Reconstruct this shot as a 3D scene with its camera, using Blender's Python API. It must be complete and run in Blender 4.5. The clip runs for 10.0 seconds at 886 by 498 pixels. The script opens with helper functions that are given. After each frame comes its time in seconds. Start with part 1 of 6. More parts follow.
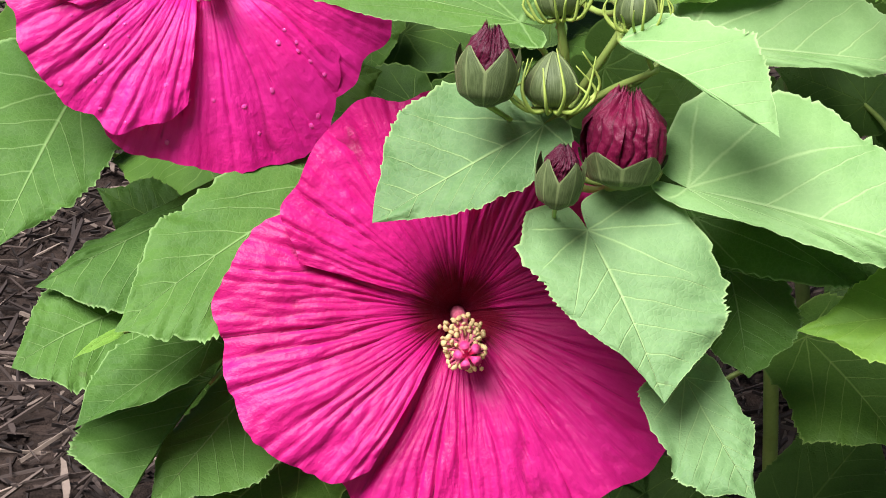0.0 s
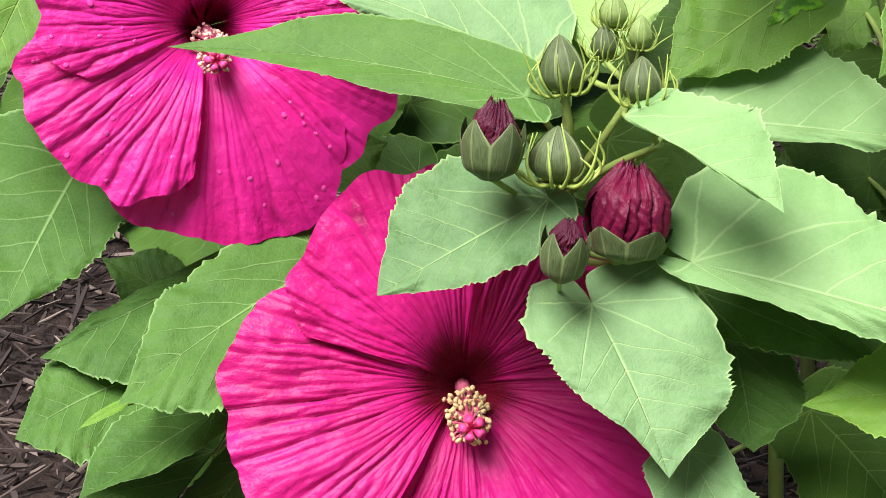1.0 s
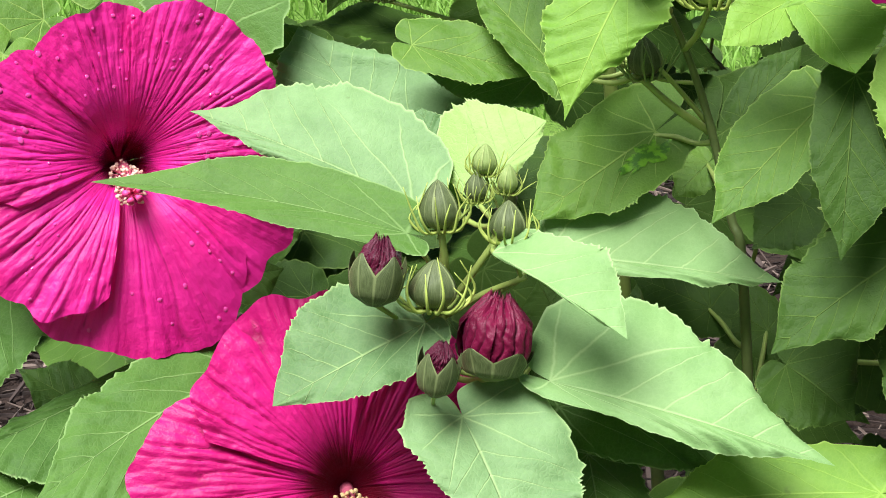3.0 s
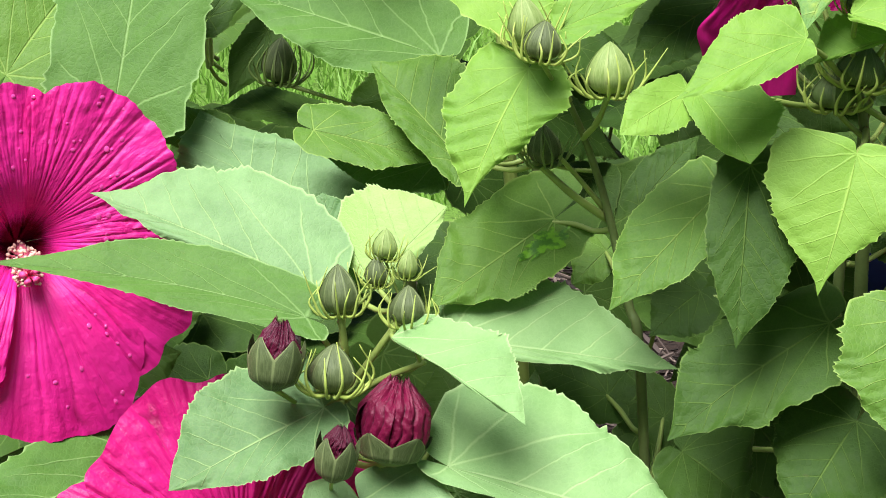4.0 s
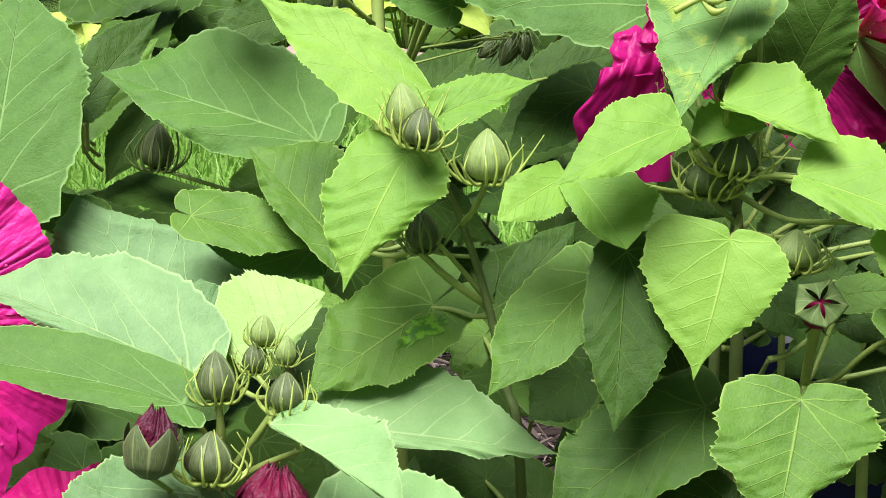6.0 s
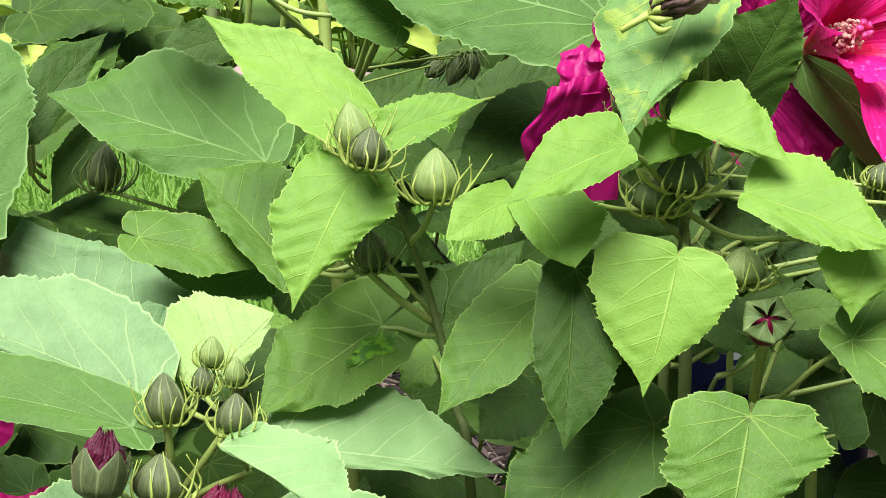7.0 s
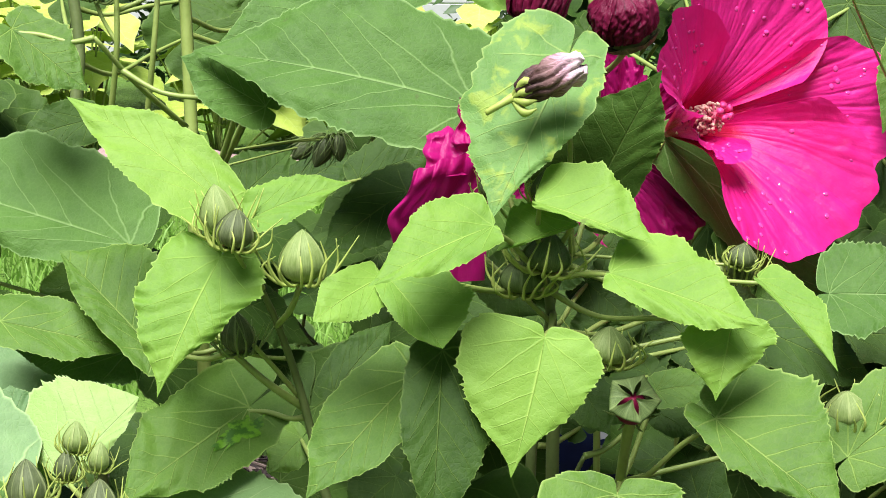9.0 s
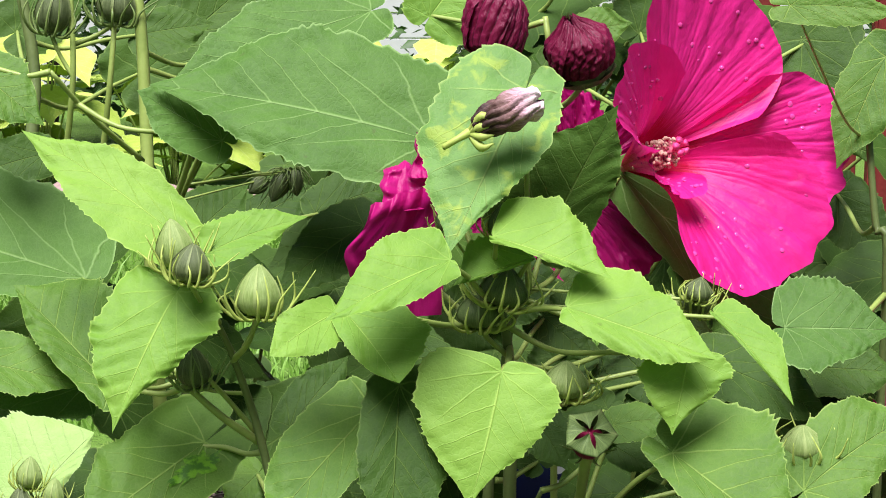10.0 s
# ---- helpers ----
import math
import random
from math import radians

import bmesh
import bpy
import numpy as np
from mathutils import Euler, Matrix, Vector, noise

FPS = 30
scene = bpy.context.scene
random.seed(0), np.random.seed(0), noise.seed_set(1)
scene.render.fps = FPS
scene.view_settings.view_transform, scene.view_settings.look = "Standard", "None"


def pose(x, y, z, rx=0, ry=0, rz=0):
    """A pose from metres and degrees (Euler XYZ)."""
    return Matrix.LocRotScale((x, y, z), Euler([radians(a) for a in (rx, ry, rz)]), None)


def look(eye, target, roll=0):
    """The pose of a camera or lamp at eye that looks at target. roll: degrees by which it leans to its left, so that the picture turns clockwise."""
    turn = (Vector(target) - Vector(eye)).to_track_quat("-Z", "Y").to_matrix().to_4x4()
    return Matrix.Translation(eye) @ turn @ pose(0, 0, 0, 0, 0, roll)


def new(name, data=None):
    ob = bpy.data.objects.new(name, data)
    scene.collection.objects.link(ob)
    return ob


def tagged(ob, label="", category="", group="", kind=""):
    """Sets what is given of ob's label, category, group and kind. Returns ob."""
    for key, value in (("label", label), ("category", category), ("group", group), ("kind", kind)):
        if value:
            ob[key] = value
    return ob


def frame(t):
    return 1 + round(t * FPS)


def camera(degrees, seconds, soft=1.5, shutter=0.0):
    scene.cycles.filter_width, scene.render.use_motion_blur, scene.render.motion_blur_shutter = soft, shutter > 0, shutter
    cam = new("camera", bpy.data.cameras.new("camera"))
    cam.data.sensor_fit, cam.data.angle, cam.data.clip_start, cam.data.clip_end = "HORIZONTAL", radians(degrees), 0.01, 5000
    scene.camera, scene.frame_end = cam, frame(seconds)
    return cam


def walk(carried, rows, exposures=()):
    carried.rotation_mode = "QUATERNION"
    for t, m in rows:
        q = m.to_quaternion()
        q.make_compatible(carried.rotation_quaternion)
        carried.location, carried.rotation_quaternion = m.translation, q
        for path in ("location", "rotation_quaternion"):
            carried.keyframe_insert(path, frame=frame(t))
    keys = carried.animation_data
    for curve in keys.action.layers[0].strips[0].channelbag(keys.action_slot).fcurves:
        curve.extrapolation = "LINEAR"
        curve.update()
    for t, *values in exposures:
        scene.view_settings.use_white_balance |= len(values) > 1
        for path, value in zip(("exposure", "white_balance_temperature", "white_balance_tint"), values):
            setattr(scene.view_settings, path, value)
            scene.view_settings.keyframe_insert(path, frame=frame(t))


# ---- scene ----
cam = camera(27.0, 10.0, 1.0)
# seconds, eye, turn
PATH = [
    (0, -0.0189, 0.1108, 0.8984, 65.244, 4.569, 7.559),
    (0.5, -0.0194, 0.1123, 0.9001, 66.286, 4.623, 7.771),
    (1, -0.0189, 0.1116, 0.9027, 67.255, 4.443, 7.760),
    (1.5, -0.0177, 0.1095, 0.9054, 68.020, 4.153, 7.511),
    (1.7, -0.0151, 0.0962, 0.9114, 68.292, 4.025, 7.332),
    (1.8, -0.0118, 0.0759, 0.9197, 68.427, 3.961, 7.243),
    (1.9, -0.0067, 0.0438, 0.9326, 68.563, 3.897, 7.153),
    (2, -0.0031, 0.0208, 0.9418, 68.699, 3.833, 7.063),
    (2.5, -0.0005, 0.0037, 0.9486, 69.565, 3.131, 6.188),
    (4, 0.0000, 0.0000, 0.9500, 73.287, 0.801, 2.155),
    (4.5, 0.0000, 0.0000, 0.9500, 74.290, 0.327, 0.923),
    (5, 0.0000, 0.0000, 0.9500, 74.995, 0.000, -0.000),
    (5.5, 0.0000, 0.0000, 0.9500, 75.557, -0.087, -0.776),
    (7, 0.0000, 0.0000, 0.9500, 76.532, -0.057, -3.153),
    (7.5, 0.0000, 0.0000, 0.9500, 77.035, -0.084, -4.151),
    (8, 0.0000, 0.0000, 0.9500, 77.656, -0.258, -5.161),
    (8.5, 0.0000, 0.0000, 0.9500, 78.374, -0.401, -6.366),
    (9, 0.0000, 0.0000, 0.9500, 79.083, -0.602, -7.254),
    (9.5, 0.0000, 0.0000, 0.9500, 79.723, -0.781, -7.999),
    (10, 0.0000, 0.0000, 0.9500, 80.168, -0.844, -8.568),
]
walk(cam, [(r[0], pose(*r[1:])) for r in PATH], [(0, 0.72, 6500, 14), (1.5, 0.72, 6500, 14), (2.5, 0.74, 6500, 13), (5.0, 0.74, 6500, 12), (7.5, 0.71, 6500, 14), (8.5, 0.72, 6500, 15), (10.0, 0.62, 6500, 17)])

# ---- world and light ----
world = bpy.data.worlds.new("world")
scene.world = world
world.use_nodes = True
wn = world.node_tree.nodes
sky = wn.new("ShaderNodeTexSky")
sky.sky_type, sky.sun_disc = "NISHITA", False
sky.sun_elevation, sky.sun_rotation = radians(58), radians(200)
sky.air_density, sky.dust_density = 1.0, 2.5
world.node_tree.links.new(sky.outputs["Color"], wn["Background"].inputs["Color"])
wn["Background"].inputs["Strength"].default_value = 0.036
sun = new("sun", bpy.data.lights.new("sun", "SUN"))
sun.data.energy, sun.data.angle, sun.data.color = 5.9, radians(38), (0.98, 0.98, 1.0)
sun.matrix_world = look((-0.9, -0.75, 5.0), (0, 0.9, 0.6))


# ---- materials ----
class Shade:
    """A small writer for node materials."""

    def __init__(self, name):
        self.mat = bpy.data.materials.new(name)
        self.mat.use_nodes = True
        self.tree = self.mat.node_tree
        self.bsdf = self.tree.nodes["Principled BSDF"]
        self.out = self.tree.nodes["Material Output"]

    def node(self, kind, **values):
        n = self.tree.nodes.new(kind)
        for key, value in values.items():
            setattr(n, key, value)
        return n

    def plug(self, value, socket):
        if isinstance(value, bpy.types.NodeSocket):
            self.tree.links.new(value, socket)
        else:
            socket.default_value = value

    def math(self, op, a, b=0.0, clamp=False):
        n = self.node("ShaderNodeMath", operation=op, use_clamp=clamp)
        self.plug(a, n.inputs[0]), self.plug(b, n.inputs[1])
        return n.outputs[0]

    def mix(self, fac, a, b, blend="MIX"):
        n = self.node("ShaderNodeMix", data_type="RGBA", blend_type=blend)
        self.plug(fac, n.inputs[0])
        for value, socket in ((a, n.inputs[6]), (b, n.inputs[7])):
            self.plug((*value, 1) if isinstance(value, tuple) else value, socket)
        return n.outputs[2]

    def noise(self, scale, detail=4.0, rough=0.55, space="Object", warp=0.0, stretch=None):
        co = self.node("ShaderNodeTexCoord").outputs[space]
        if stretch:
            m = self.node("ShaderNodeMapping")
            self.plug(co, m.inputs[0])
            m.inputs["Scale"].default_value = stretch
            co = m.outputs[0]
        n = self.node("ShaderNodeTexNoise")
        self.plug(co, n.inputs["Vector"])
        n.inputs["Scale"].default_value, n.inputs["Detail"].default_value = scale, detail
        n.inputs["Roughness"].default_value, n.inputs["Distortion"].default_value = rough, warp
        return n.outputs["Fac"]

    def ramp(self, fac, *stops):
        n = self.node("ShaderNodeValToRGB")
        while len(n.color_ramp.elements) < len(stops):
            n.color_ramp.elements.new(0.5)
        for e, (at, colour) in zip(n.color_ramp.elements, stops):
            e.position, e.color = at, (*colour, 1)
        self.plug(fac, n.inputs[0])
        return n.outputs[0]

    def band(self, x, low, high):
        """0 below low, 1 above high, smooth between."""
        n = self.node("ShaderNodeMapRange", interpolation_type="SMOOTHSTEP")
        self.plug(x, n.inputs[0]), self.plug(low, n.inputs[1]), self.plug(high, n.inputs[2])
        return n.outputs[0]

    def uv(self):
        co = self.node("ShaderNodeUVMap", uv_map="plan")
        s = self.node("ShaderNodeSeparateXYZ")
        self.plug(co.outputs[0], s.inputs[0])
        return s.outputs[0], s.outputs[1]

    def random(self):
        return self.node("ShaderNodeObjectInfo").outputs["Random"]

    def bump(self, height, strength, distance):
        n = self.node("ShaderNodeBump")
        n.inputs["Strength"].default_value, n.inputs["Distance"].default_value = strength, distance
        self.plug(height, n.inputs["Height"])
        self.plug(n.outputs[0], self.bsdf.inputs["Normal"])
        return n.outputs[0]

    def done(self, colour, rough, spec=0.5, thin=0.0, thin_colour=None, normal=None):
        self.plug(colour if not isinstance(colour, tuple) else (*colour, 1), self.bsdf.inputs["Base Color"])
        self.plug(rough, self.bsdf.inputs["Roughness"])
        self.plug(spec, self.bsdf.inputs["Specular IOR Level"])
        if thin:
            glow = self.node("ShaderNodeBsdfTranslucent")
            tc = thin_colour if thin_colour is not None else colour
            self.plug(tc if not isinstance(tc, tuple) else (*tc, 1), glow.inputs[0])
            if normal is not None:
                self.plug(normal, glow.inputs["Normal"])
            m = self.node("ShaderNodeMixShader")
            m.inputs[0].default_value = thin
            self.tree.links.new(self.bsdf.outputs[0], m.inputs[1])
            self.tree.links.new(glow.outputs[0], m.inputs[2])
            self.tree.links.new(m.outputs[0], self.out.inputs[0])
        return self.mat


def leaf_material(name, deep, fresh, vein, mottle=None, thin=0.16, relief=1.0, gloss=0.22, ribs=0.46):
    s = Shade(name)
    u, v = s.uv()
    side = s.math("ABSOLUTE", v)
    wobble = s.math("MULTIPLY", s.math("SUBTRACT", s.noise(40.0, 3), 0.5), 0.07)
    true = s.node("ShaderNodeSeparateXYZ")
    s.plug(s.node("ShaderNodeUVMap", uv_map="crease").outputs[0], true.inputs[0])
    al, lat = s.math("ADD", true.outputs[0], wobble), s.math("MULTIPLY", s.math("ABSOLUTE", true.outputs[1]), 0.46)
    # side veins leave the midrib and sweep towards the tip
    run = s.math("SUBTRACT", al, s.math("MULTIPLY", lat, 0.85))
    cell = s.math("ABSOLUTE", s.math("SUBTRACT", s.math("FRACT", s.math("MULTIPLY", run, 6.2)), 0.5))
    fine = s.math("SUBTRACT", 1.0, s.band(cell, 0.0, s.math("SUBTRACT", 0.055, s.math("MULTIPLY", side, 0.035))))
    fine = s.math("MULTIPLY", s.math("MULTIPLY", fine, s.band(run, 0.10, 0.16)), s.math("SUBTRACT", 1.0, s.band(side, 0.70, 1.0)))
    # main veins fan out from the stalk
    spread = s.math("ARCTAN2", lat, al)
    far = s.math("SQRT", s.math("ADD", s.math("MULTIPLY", al, al), s.math("MULTIPLY", lat, lat)))
    for angle, reach in ((0.60, 0.62), (1.12, 0.45), (1.75, 0.36)):
        off = s.math("MULTIPLY", s.math("ABSOLUTE", s.math("SUBTRACT", spread, angle)), far)
        ray = s.math("MULTIPLY", s.math("SUBTRACT", 1.0, s.band(off, 0.0, s.math("SUBTRACT", 0.0105, s.math("MULTIPLY", far, 0.010)))), s.math("SUBTRACT", 1.0, s.band(far, reach * 0.75, reach)))
        fine = s.math("MAXIMUM", fine, ray)
    mid = s.math("SUBTRACT", 1.0, s.band(side, 0.004, s.math("SUBTRACT", 0.036, s.math("MULTIPLY", u, 0.018))))
    net = s.node("ShaderNodeTexVoronoi", feature="DISTANCE_TO_EDGE")
    co = s.node("ShaderNodeTexCoord").outputs["Object"]
    s.plug(co, net.inputs["Vector"])
    net.inputs["Scale"].default_value = 330
    mesh = s.math("SUBTRACT", 1.0, s.band(net.outputs["Distance"], 0.0, 0.16))
    patch = s.noise(34.0, 6, 0.62)
    grain = s.noise(420.0, 3)
    tone = s.math("ADD", s.math("SUBTRACT", s.math("MULTIPLY", patch, 1.3), 0.25), s.math("MULTIPLY", s.math("SUBTRACT", s.random(), 0.5), 0.55))
    body = s.mix(s.math("ADD", tone, 0.08, True), deep, fresh)
    body = s.mix(s.math("MULTIPLY", s.math("SUBTRACT", grain, 0.42, True), 0.45, True), body, fresh)
    body = s.mix(s.math("MULTIPLY", mesh, 0.05), body, vein)
    body = s.mix(s.math("MULTIPLY", fine, ribs), body, vein)
    body = s.mix(s.math("MULTIPLY", mid, 0.50), body, vein)
    body = s.mix(s.math("MULTIPLY", s.band(side, 0.96, 1.0), 0.6), body, vein)
    if mottle:
        body = s.mix(s.math("MULTIPLY", s.band(s.noise(70.0, 4, 0.55, "Object", 0.6), 0.54, 0.66), 0.5), body, mottle)
    spot = s.band(s.noise(95.0, 2, 0.4), 0.74, 0.80)
    body = s.mix(s.math("MULTIPLY", spot, 0.4), body, (0.07, 0.08, 0.03))
    height = s.math("SUBTRACT", s.math("ADD", s.math("MULTIPLY", patch, 0.35), s.math("MULTIPLY", s.noise(150.0, 3), 0.16)), s.math("ADD", s.math("MULTIPLY", fine, 0.075), s.math("ADD", s.math("MULTIPLY", mesh, 0.022), s.math("MULTIPLY", mid, 0.15))))
    n = s.bump(height, relief, 0.0035)
    lit = s.mix(0.6, body, (0.26, 0.50, 0.04))
    return s.done(body, s.math("ADD", 0.46, s.math("MULTIPLY", grain, 0.25)), gloss, thin, lit, n)


leaf_mature = leaf_material("leaf_mature", (0.040, 0.108, 0.011), (0.116, 0.232, 0.030), (0.32, 0.46, 0.11))
# paler, bluer copy: sky light on the open leaves is in its colour
leaf_skylit = leaf_material("leaf_skylit", (0.070, 0.160, 0.050), (0.212, 0.358, 0.148), (0.40, 0.57, 0.23))
# dark copy for inner and back leaves: canopy shade put into the green
leaf_shaded = leaf_material("leaf_shaded", (0.019, 0.050, 0.007), (0.058, 0.122, 0.018), (0.14, 0.22, 0.05), thin=0.05, gloss=0.12)
leaf_mottled = leaf_material("leaf_mottled", (0.055, 0.150, 0.030), (0.150, 0.300, 0.070), (0.36, 0.50, 0.15), (0.36, 0.46, 0.06))
leaf_young = leaf_material("leaf_young", (0.092, 0.220, 0.020), (0.206, 0.364, 0.052), (0.36, 0.53, 0.11), relief=0.7, ribs=0.27)
# brightened copy for three upper leaves, their strong light painted in
leaf_lit = leaf_material("leaf_lit", (0.135, 0.272, 0.082), (0.262, 0.420, 0.165), (0.42, 0.58, 0.25), relief=0.8)
# dimmer copy of the leaf with half shade mixed into its green
leaf_half_shaded = leaf_material("leaf_half_shaded", (0.034, 0.094, 0.013), (0.088, 0.188, 0.034), (0.27, 0.42, 0.15), thin=0.10, ribs=0.38, gloss=0.15)
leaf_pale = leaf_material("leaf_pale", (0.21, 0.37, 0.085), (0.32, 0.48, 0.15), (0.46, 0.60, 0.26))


def petal_material(name, deep, bright, throat, eye_at, dark=0.80, crush=0.55, sheer=0.12):
    s = Shade(name)
    u, v = s.uv()
    along = s.noise(26.0, 4, 0.6, "UV", 0.6, (0.35, 2.6, 1.0))
    fine = s.noise(120.0, 3, 0.6, "UV", 0.2, (0.14, 2.2, 1.0))
    blotch = s.noise(16.0, 4)
    tone = s.math("ADD", s.math("MULTIPLY", along, 0.35), s.math("SUBTRACT", s.math("MULTIPLY", blotch, 1.1), 0.25), True)
    body = s.mix(tone, deep, bright)
    body = s.mix(s.math("MULTIPLY", s.band(fine, 0.52, 0.72), 0.16), body, deep)
    heart = s.math("SUBTRACT", 1.0, s.band(s.math("ADD", u, s.math("MULTIPLY", s.math("SUBTRACT", along, 0.5), 0.22)), eye_at * 0.75, eye_at * 1.45))
    body = s.mix(heart, body, throat)
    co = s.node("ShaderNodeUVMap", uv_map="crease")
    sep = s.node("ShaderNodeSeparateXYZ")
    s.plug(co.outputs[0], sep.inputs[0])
    furrow_shade = s.math("SUBTRACT", 1.0, s.band(sep.outputs[0], 0.0, 0.62))
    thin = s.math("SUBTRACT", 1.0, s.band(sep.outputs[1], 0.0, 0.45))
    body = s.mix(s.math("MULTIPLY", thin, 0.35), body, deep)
    furrow_shade = s.math("MULTIPLY", furrow_shade, s.band(u, 0.14, 0.46))
    # shade of the pleats mixed into the colour, together with dark veins
    body = s.mix(s.math("MULTIPLY", furrow_shade, dark), body, tuple(0.45 * c for c in deep))
    crinkle = s.noise(90.0, 4, 0.6)
    n = s.bump(s.math("ADD", s.math("MULTIPLY", along, 0.2), s.math("MULTIPLY", crinkle, 0.9)), crush, 0.0022)
    s.bsdf.inputs["Sheen Weight"].default_value = 0.03
    s.bsdf.inputs["Sheen Roughness"].default_value = 0.4
    s.bsdf.inputs["Sheen Tint"].default_value = (1.0, 0.45, 0.85, 1)
    return s.done(body, 0.46, 0.30, sheer, body, n)


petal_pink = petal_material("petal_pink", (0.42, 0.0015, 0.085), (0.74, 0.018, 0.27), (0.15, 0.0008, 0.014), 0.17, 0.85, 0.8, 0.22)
# rain-wet flower standing higher: its extra light is put into a brighter pink
petal_wet_lit = petal_material("petal_wet_lit", (0.52, 0.002, 0.13), (0.85, 0.028, 0.36), (0.15, 0.0006, 0.012), 0.13, 0.85, 0.8, 0.22)
# wilting flowers behind the leaves: darker pink, part of it painted shade
petal_old_shaded = petal_material("petal_old_shaded", (0.31, 0.0012, 0.080), (0.60, 0.012, 0.24), (0.20, 0.001, 0.03), 0.10, 0.15, 0.5, 0.3)
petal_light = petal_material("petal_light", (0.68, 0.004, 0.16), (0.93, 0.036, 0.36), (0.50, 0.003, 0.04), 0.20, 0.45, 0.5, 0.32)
petal_deep = petal_material("petal_deep", (0.075, 0.0010, 0.014), (0.22, 0.004, 0.050), (0.12, 0.002, 0.02), 0.05, 0.7, 1.0)
petal_dark = petal_material("petal_dark", (0.040, 0.0008, 0.009), (0.115, 0.003, 0.028), (0.08, 0.002, 0.015), 0.05, 0.7, 1.0)


def plain(name, dark, light, scale, rough, bump=0.3, depth=0.002, stretch=None, spec=0.4, thin=0.0):
    s = Shade(name)
    a, b = s.noise(scale, 6, 0.6, "Object", 0.3, stretch), s.noise(scale * 7, 3)
    tone = s.math("ADD", s.math("MULTIPLY", a, 1.3), s.math("SUBTRACT", s.math("MULTIPLY", b, 0.5), 0.45), True)
    n = s.bump(s.math("ADD", a, s.math("MULTIPLY", b, 0.4)), bump, depth)
    body = s.mix(tone, dark, light)
    return s.done(body, rough, spec, thin, body, n)


stem_green = plain("stem_green", (0.19, 0.275, 0.055), (0.33, 0.42, 0.11), 60, 0.45, 0.3, 0.001)
stem_old = plain("stem_old", (0.075, 0.115, 0.03), (0.16, 0.21, 0.065), 60, 0.5, 0.4, 0.001)


def sepal_material(name, dark, light, edge):
    s = Shade(name)
    u, v = s.uv()
    side = s.math("ABSOLUTE", v)
    stripe = s.noise(7.0, 3, 0.6, "UV", 0.2, (0.5, 3.0, 1))
    mottle = s.noise(180.0, 4)
    body = s.mix(s.band(s.math("ADD", s.math("MULTIPLY", stripe, 0.7), s.math("MULTIPLY", mottle, 0.3)), 0.35, 0.65), dark, light)
    body = s.mix(s.math("MULTIPLY", s.math("SUBTRACT", 1.0, s.band(side, 0.02, 0.08)), 0.3), body, edge)
    body = s.mix(s.math("MULTIPLY", s.band(side, 0.80, 0.90), 0.42), body, edge)
    n = s.bump(s.math("ADD", mottle, stripe), 0.4, 0.0008)
    return s.done(body, 0.55, 0.35, 0.08, body, n)


sepal_green = sepal_material("sepal_green", (0.058, 0.084, 0.026), (0.122, 0.158, 0.062), (0.36, 0.43, 0.18))
sepal_young = sepal_material("sepal_young", (0.16, 0.245, 0.055), (0.29, 0.385, 0.13), (0.40, 0.48, 0.18))
sepal_star = sepal_material("sepal_star", (0.070, 0.118, 0.030), (0.130, 0.195, 0.058), (0.24, 0.32, 0.11))
bract_green = plain("bract_green", (0.32, 0.43, 0.075), (0.50, 0.60, 0.15), 120, 0.5, 0.2, 0.0005, None, 0.35, 0.15)
bract_dark = plain("bract_dark", (0.10, 0.16, 0.04), (0.20, 0.28, 0.07), 120, 0.5, 0.2, 0.0005)
bud_red = plain("bud_red", (0.075, 0.0015, 0.014), (0.24, 0.006, 0.050), 55, 0.38, 0.6, 0.0015, (1, 1, 0.3), 0.5)
pollen = plain("pollen", (0.62, 0.34, 0.27), (0.86, 0.64, 0.50), 500, 0.7)
pollen_gold = plain("pollen_gold", (0.64, 0.44, 0.17), (0.86, 0.70, 0.38), 500, 0.7)
column_pink = plain("column_pink", (0.42, 0.03, 0.09), (0.70, 0.20, 0.28), 200, 0.5)
stigma_pink = plain("stigma_pink", (0.75, 0.03, 0.20), (0.85, 0.10, 0.30), 300, 0.5)
s = Shade("wilted")
u, v = s.uv()
streak = s.noise(9.0, 5, 0.7, "UV", 0.5, (0.4, 1.0, 1))
wilt_tone = s.math("ADD", s.math("MULTIPLY", u, 1.25), s.math("SUBTRACT", s.math("MULTIPLY", streak, 1.1), 0.80), True)
n = s.bump(s.noise(260.0, 4), 0.8, 0.0015)
wilted = s.done(s.ramp(wilt_tone, (0.0, (0.035, 0.016, 0.014)), (0.45, (0.20, 0.11, 0.10)), (0.8, (0.58, 0.36, 0.42)), (1.0, (0.72, 0.58, 0.60))), 0.6, 0.3)
blade = plain("blade", (0.11, 0.26, 0.03), (0.27, 0.48, 0.08), 12, 0.5, 0.2, 0.002, None, 0.4, 0.2)


s = Shade("wet_patch")
patch_tone = s.noise(220.0, 4)
wet_patch = s.done(s.mix(s.band(patch_tone, 0.40, 0.60), (0.040, 0.14, 0.005), (0.13, 0.33, 0.010)), 0.45, 0.25)


# ---- builders ----
def part(name, bm, material, parent, label="", smooth=True):
    me = bpy.data.meshes.new(name)
    bm.to_mesh(me)
    bm.free()
    return mesh_part(name, me, material, parent, label, smooth)


def mesh_part(name, me, material, parent, label="", smooth=True):
    if smooth:
        me.shade_smooth()
    me.materials.append(material)
    ob = new(name, me)
    if parent is not None:
        ob.parent = parent
        ob.matrix_parent_inverse = parent.matrix_basis.inverted() if parent.parent is None else Matrix()
    return tagged(ob, label)


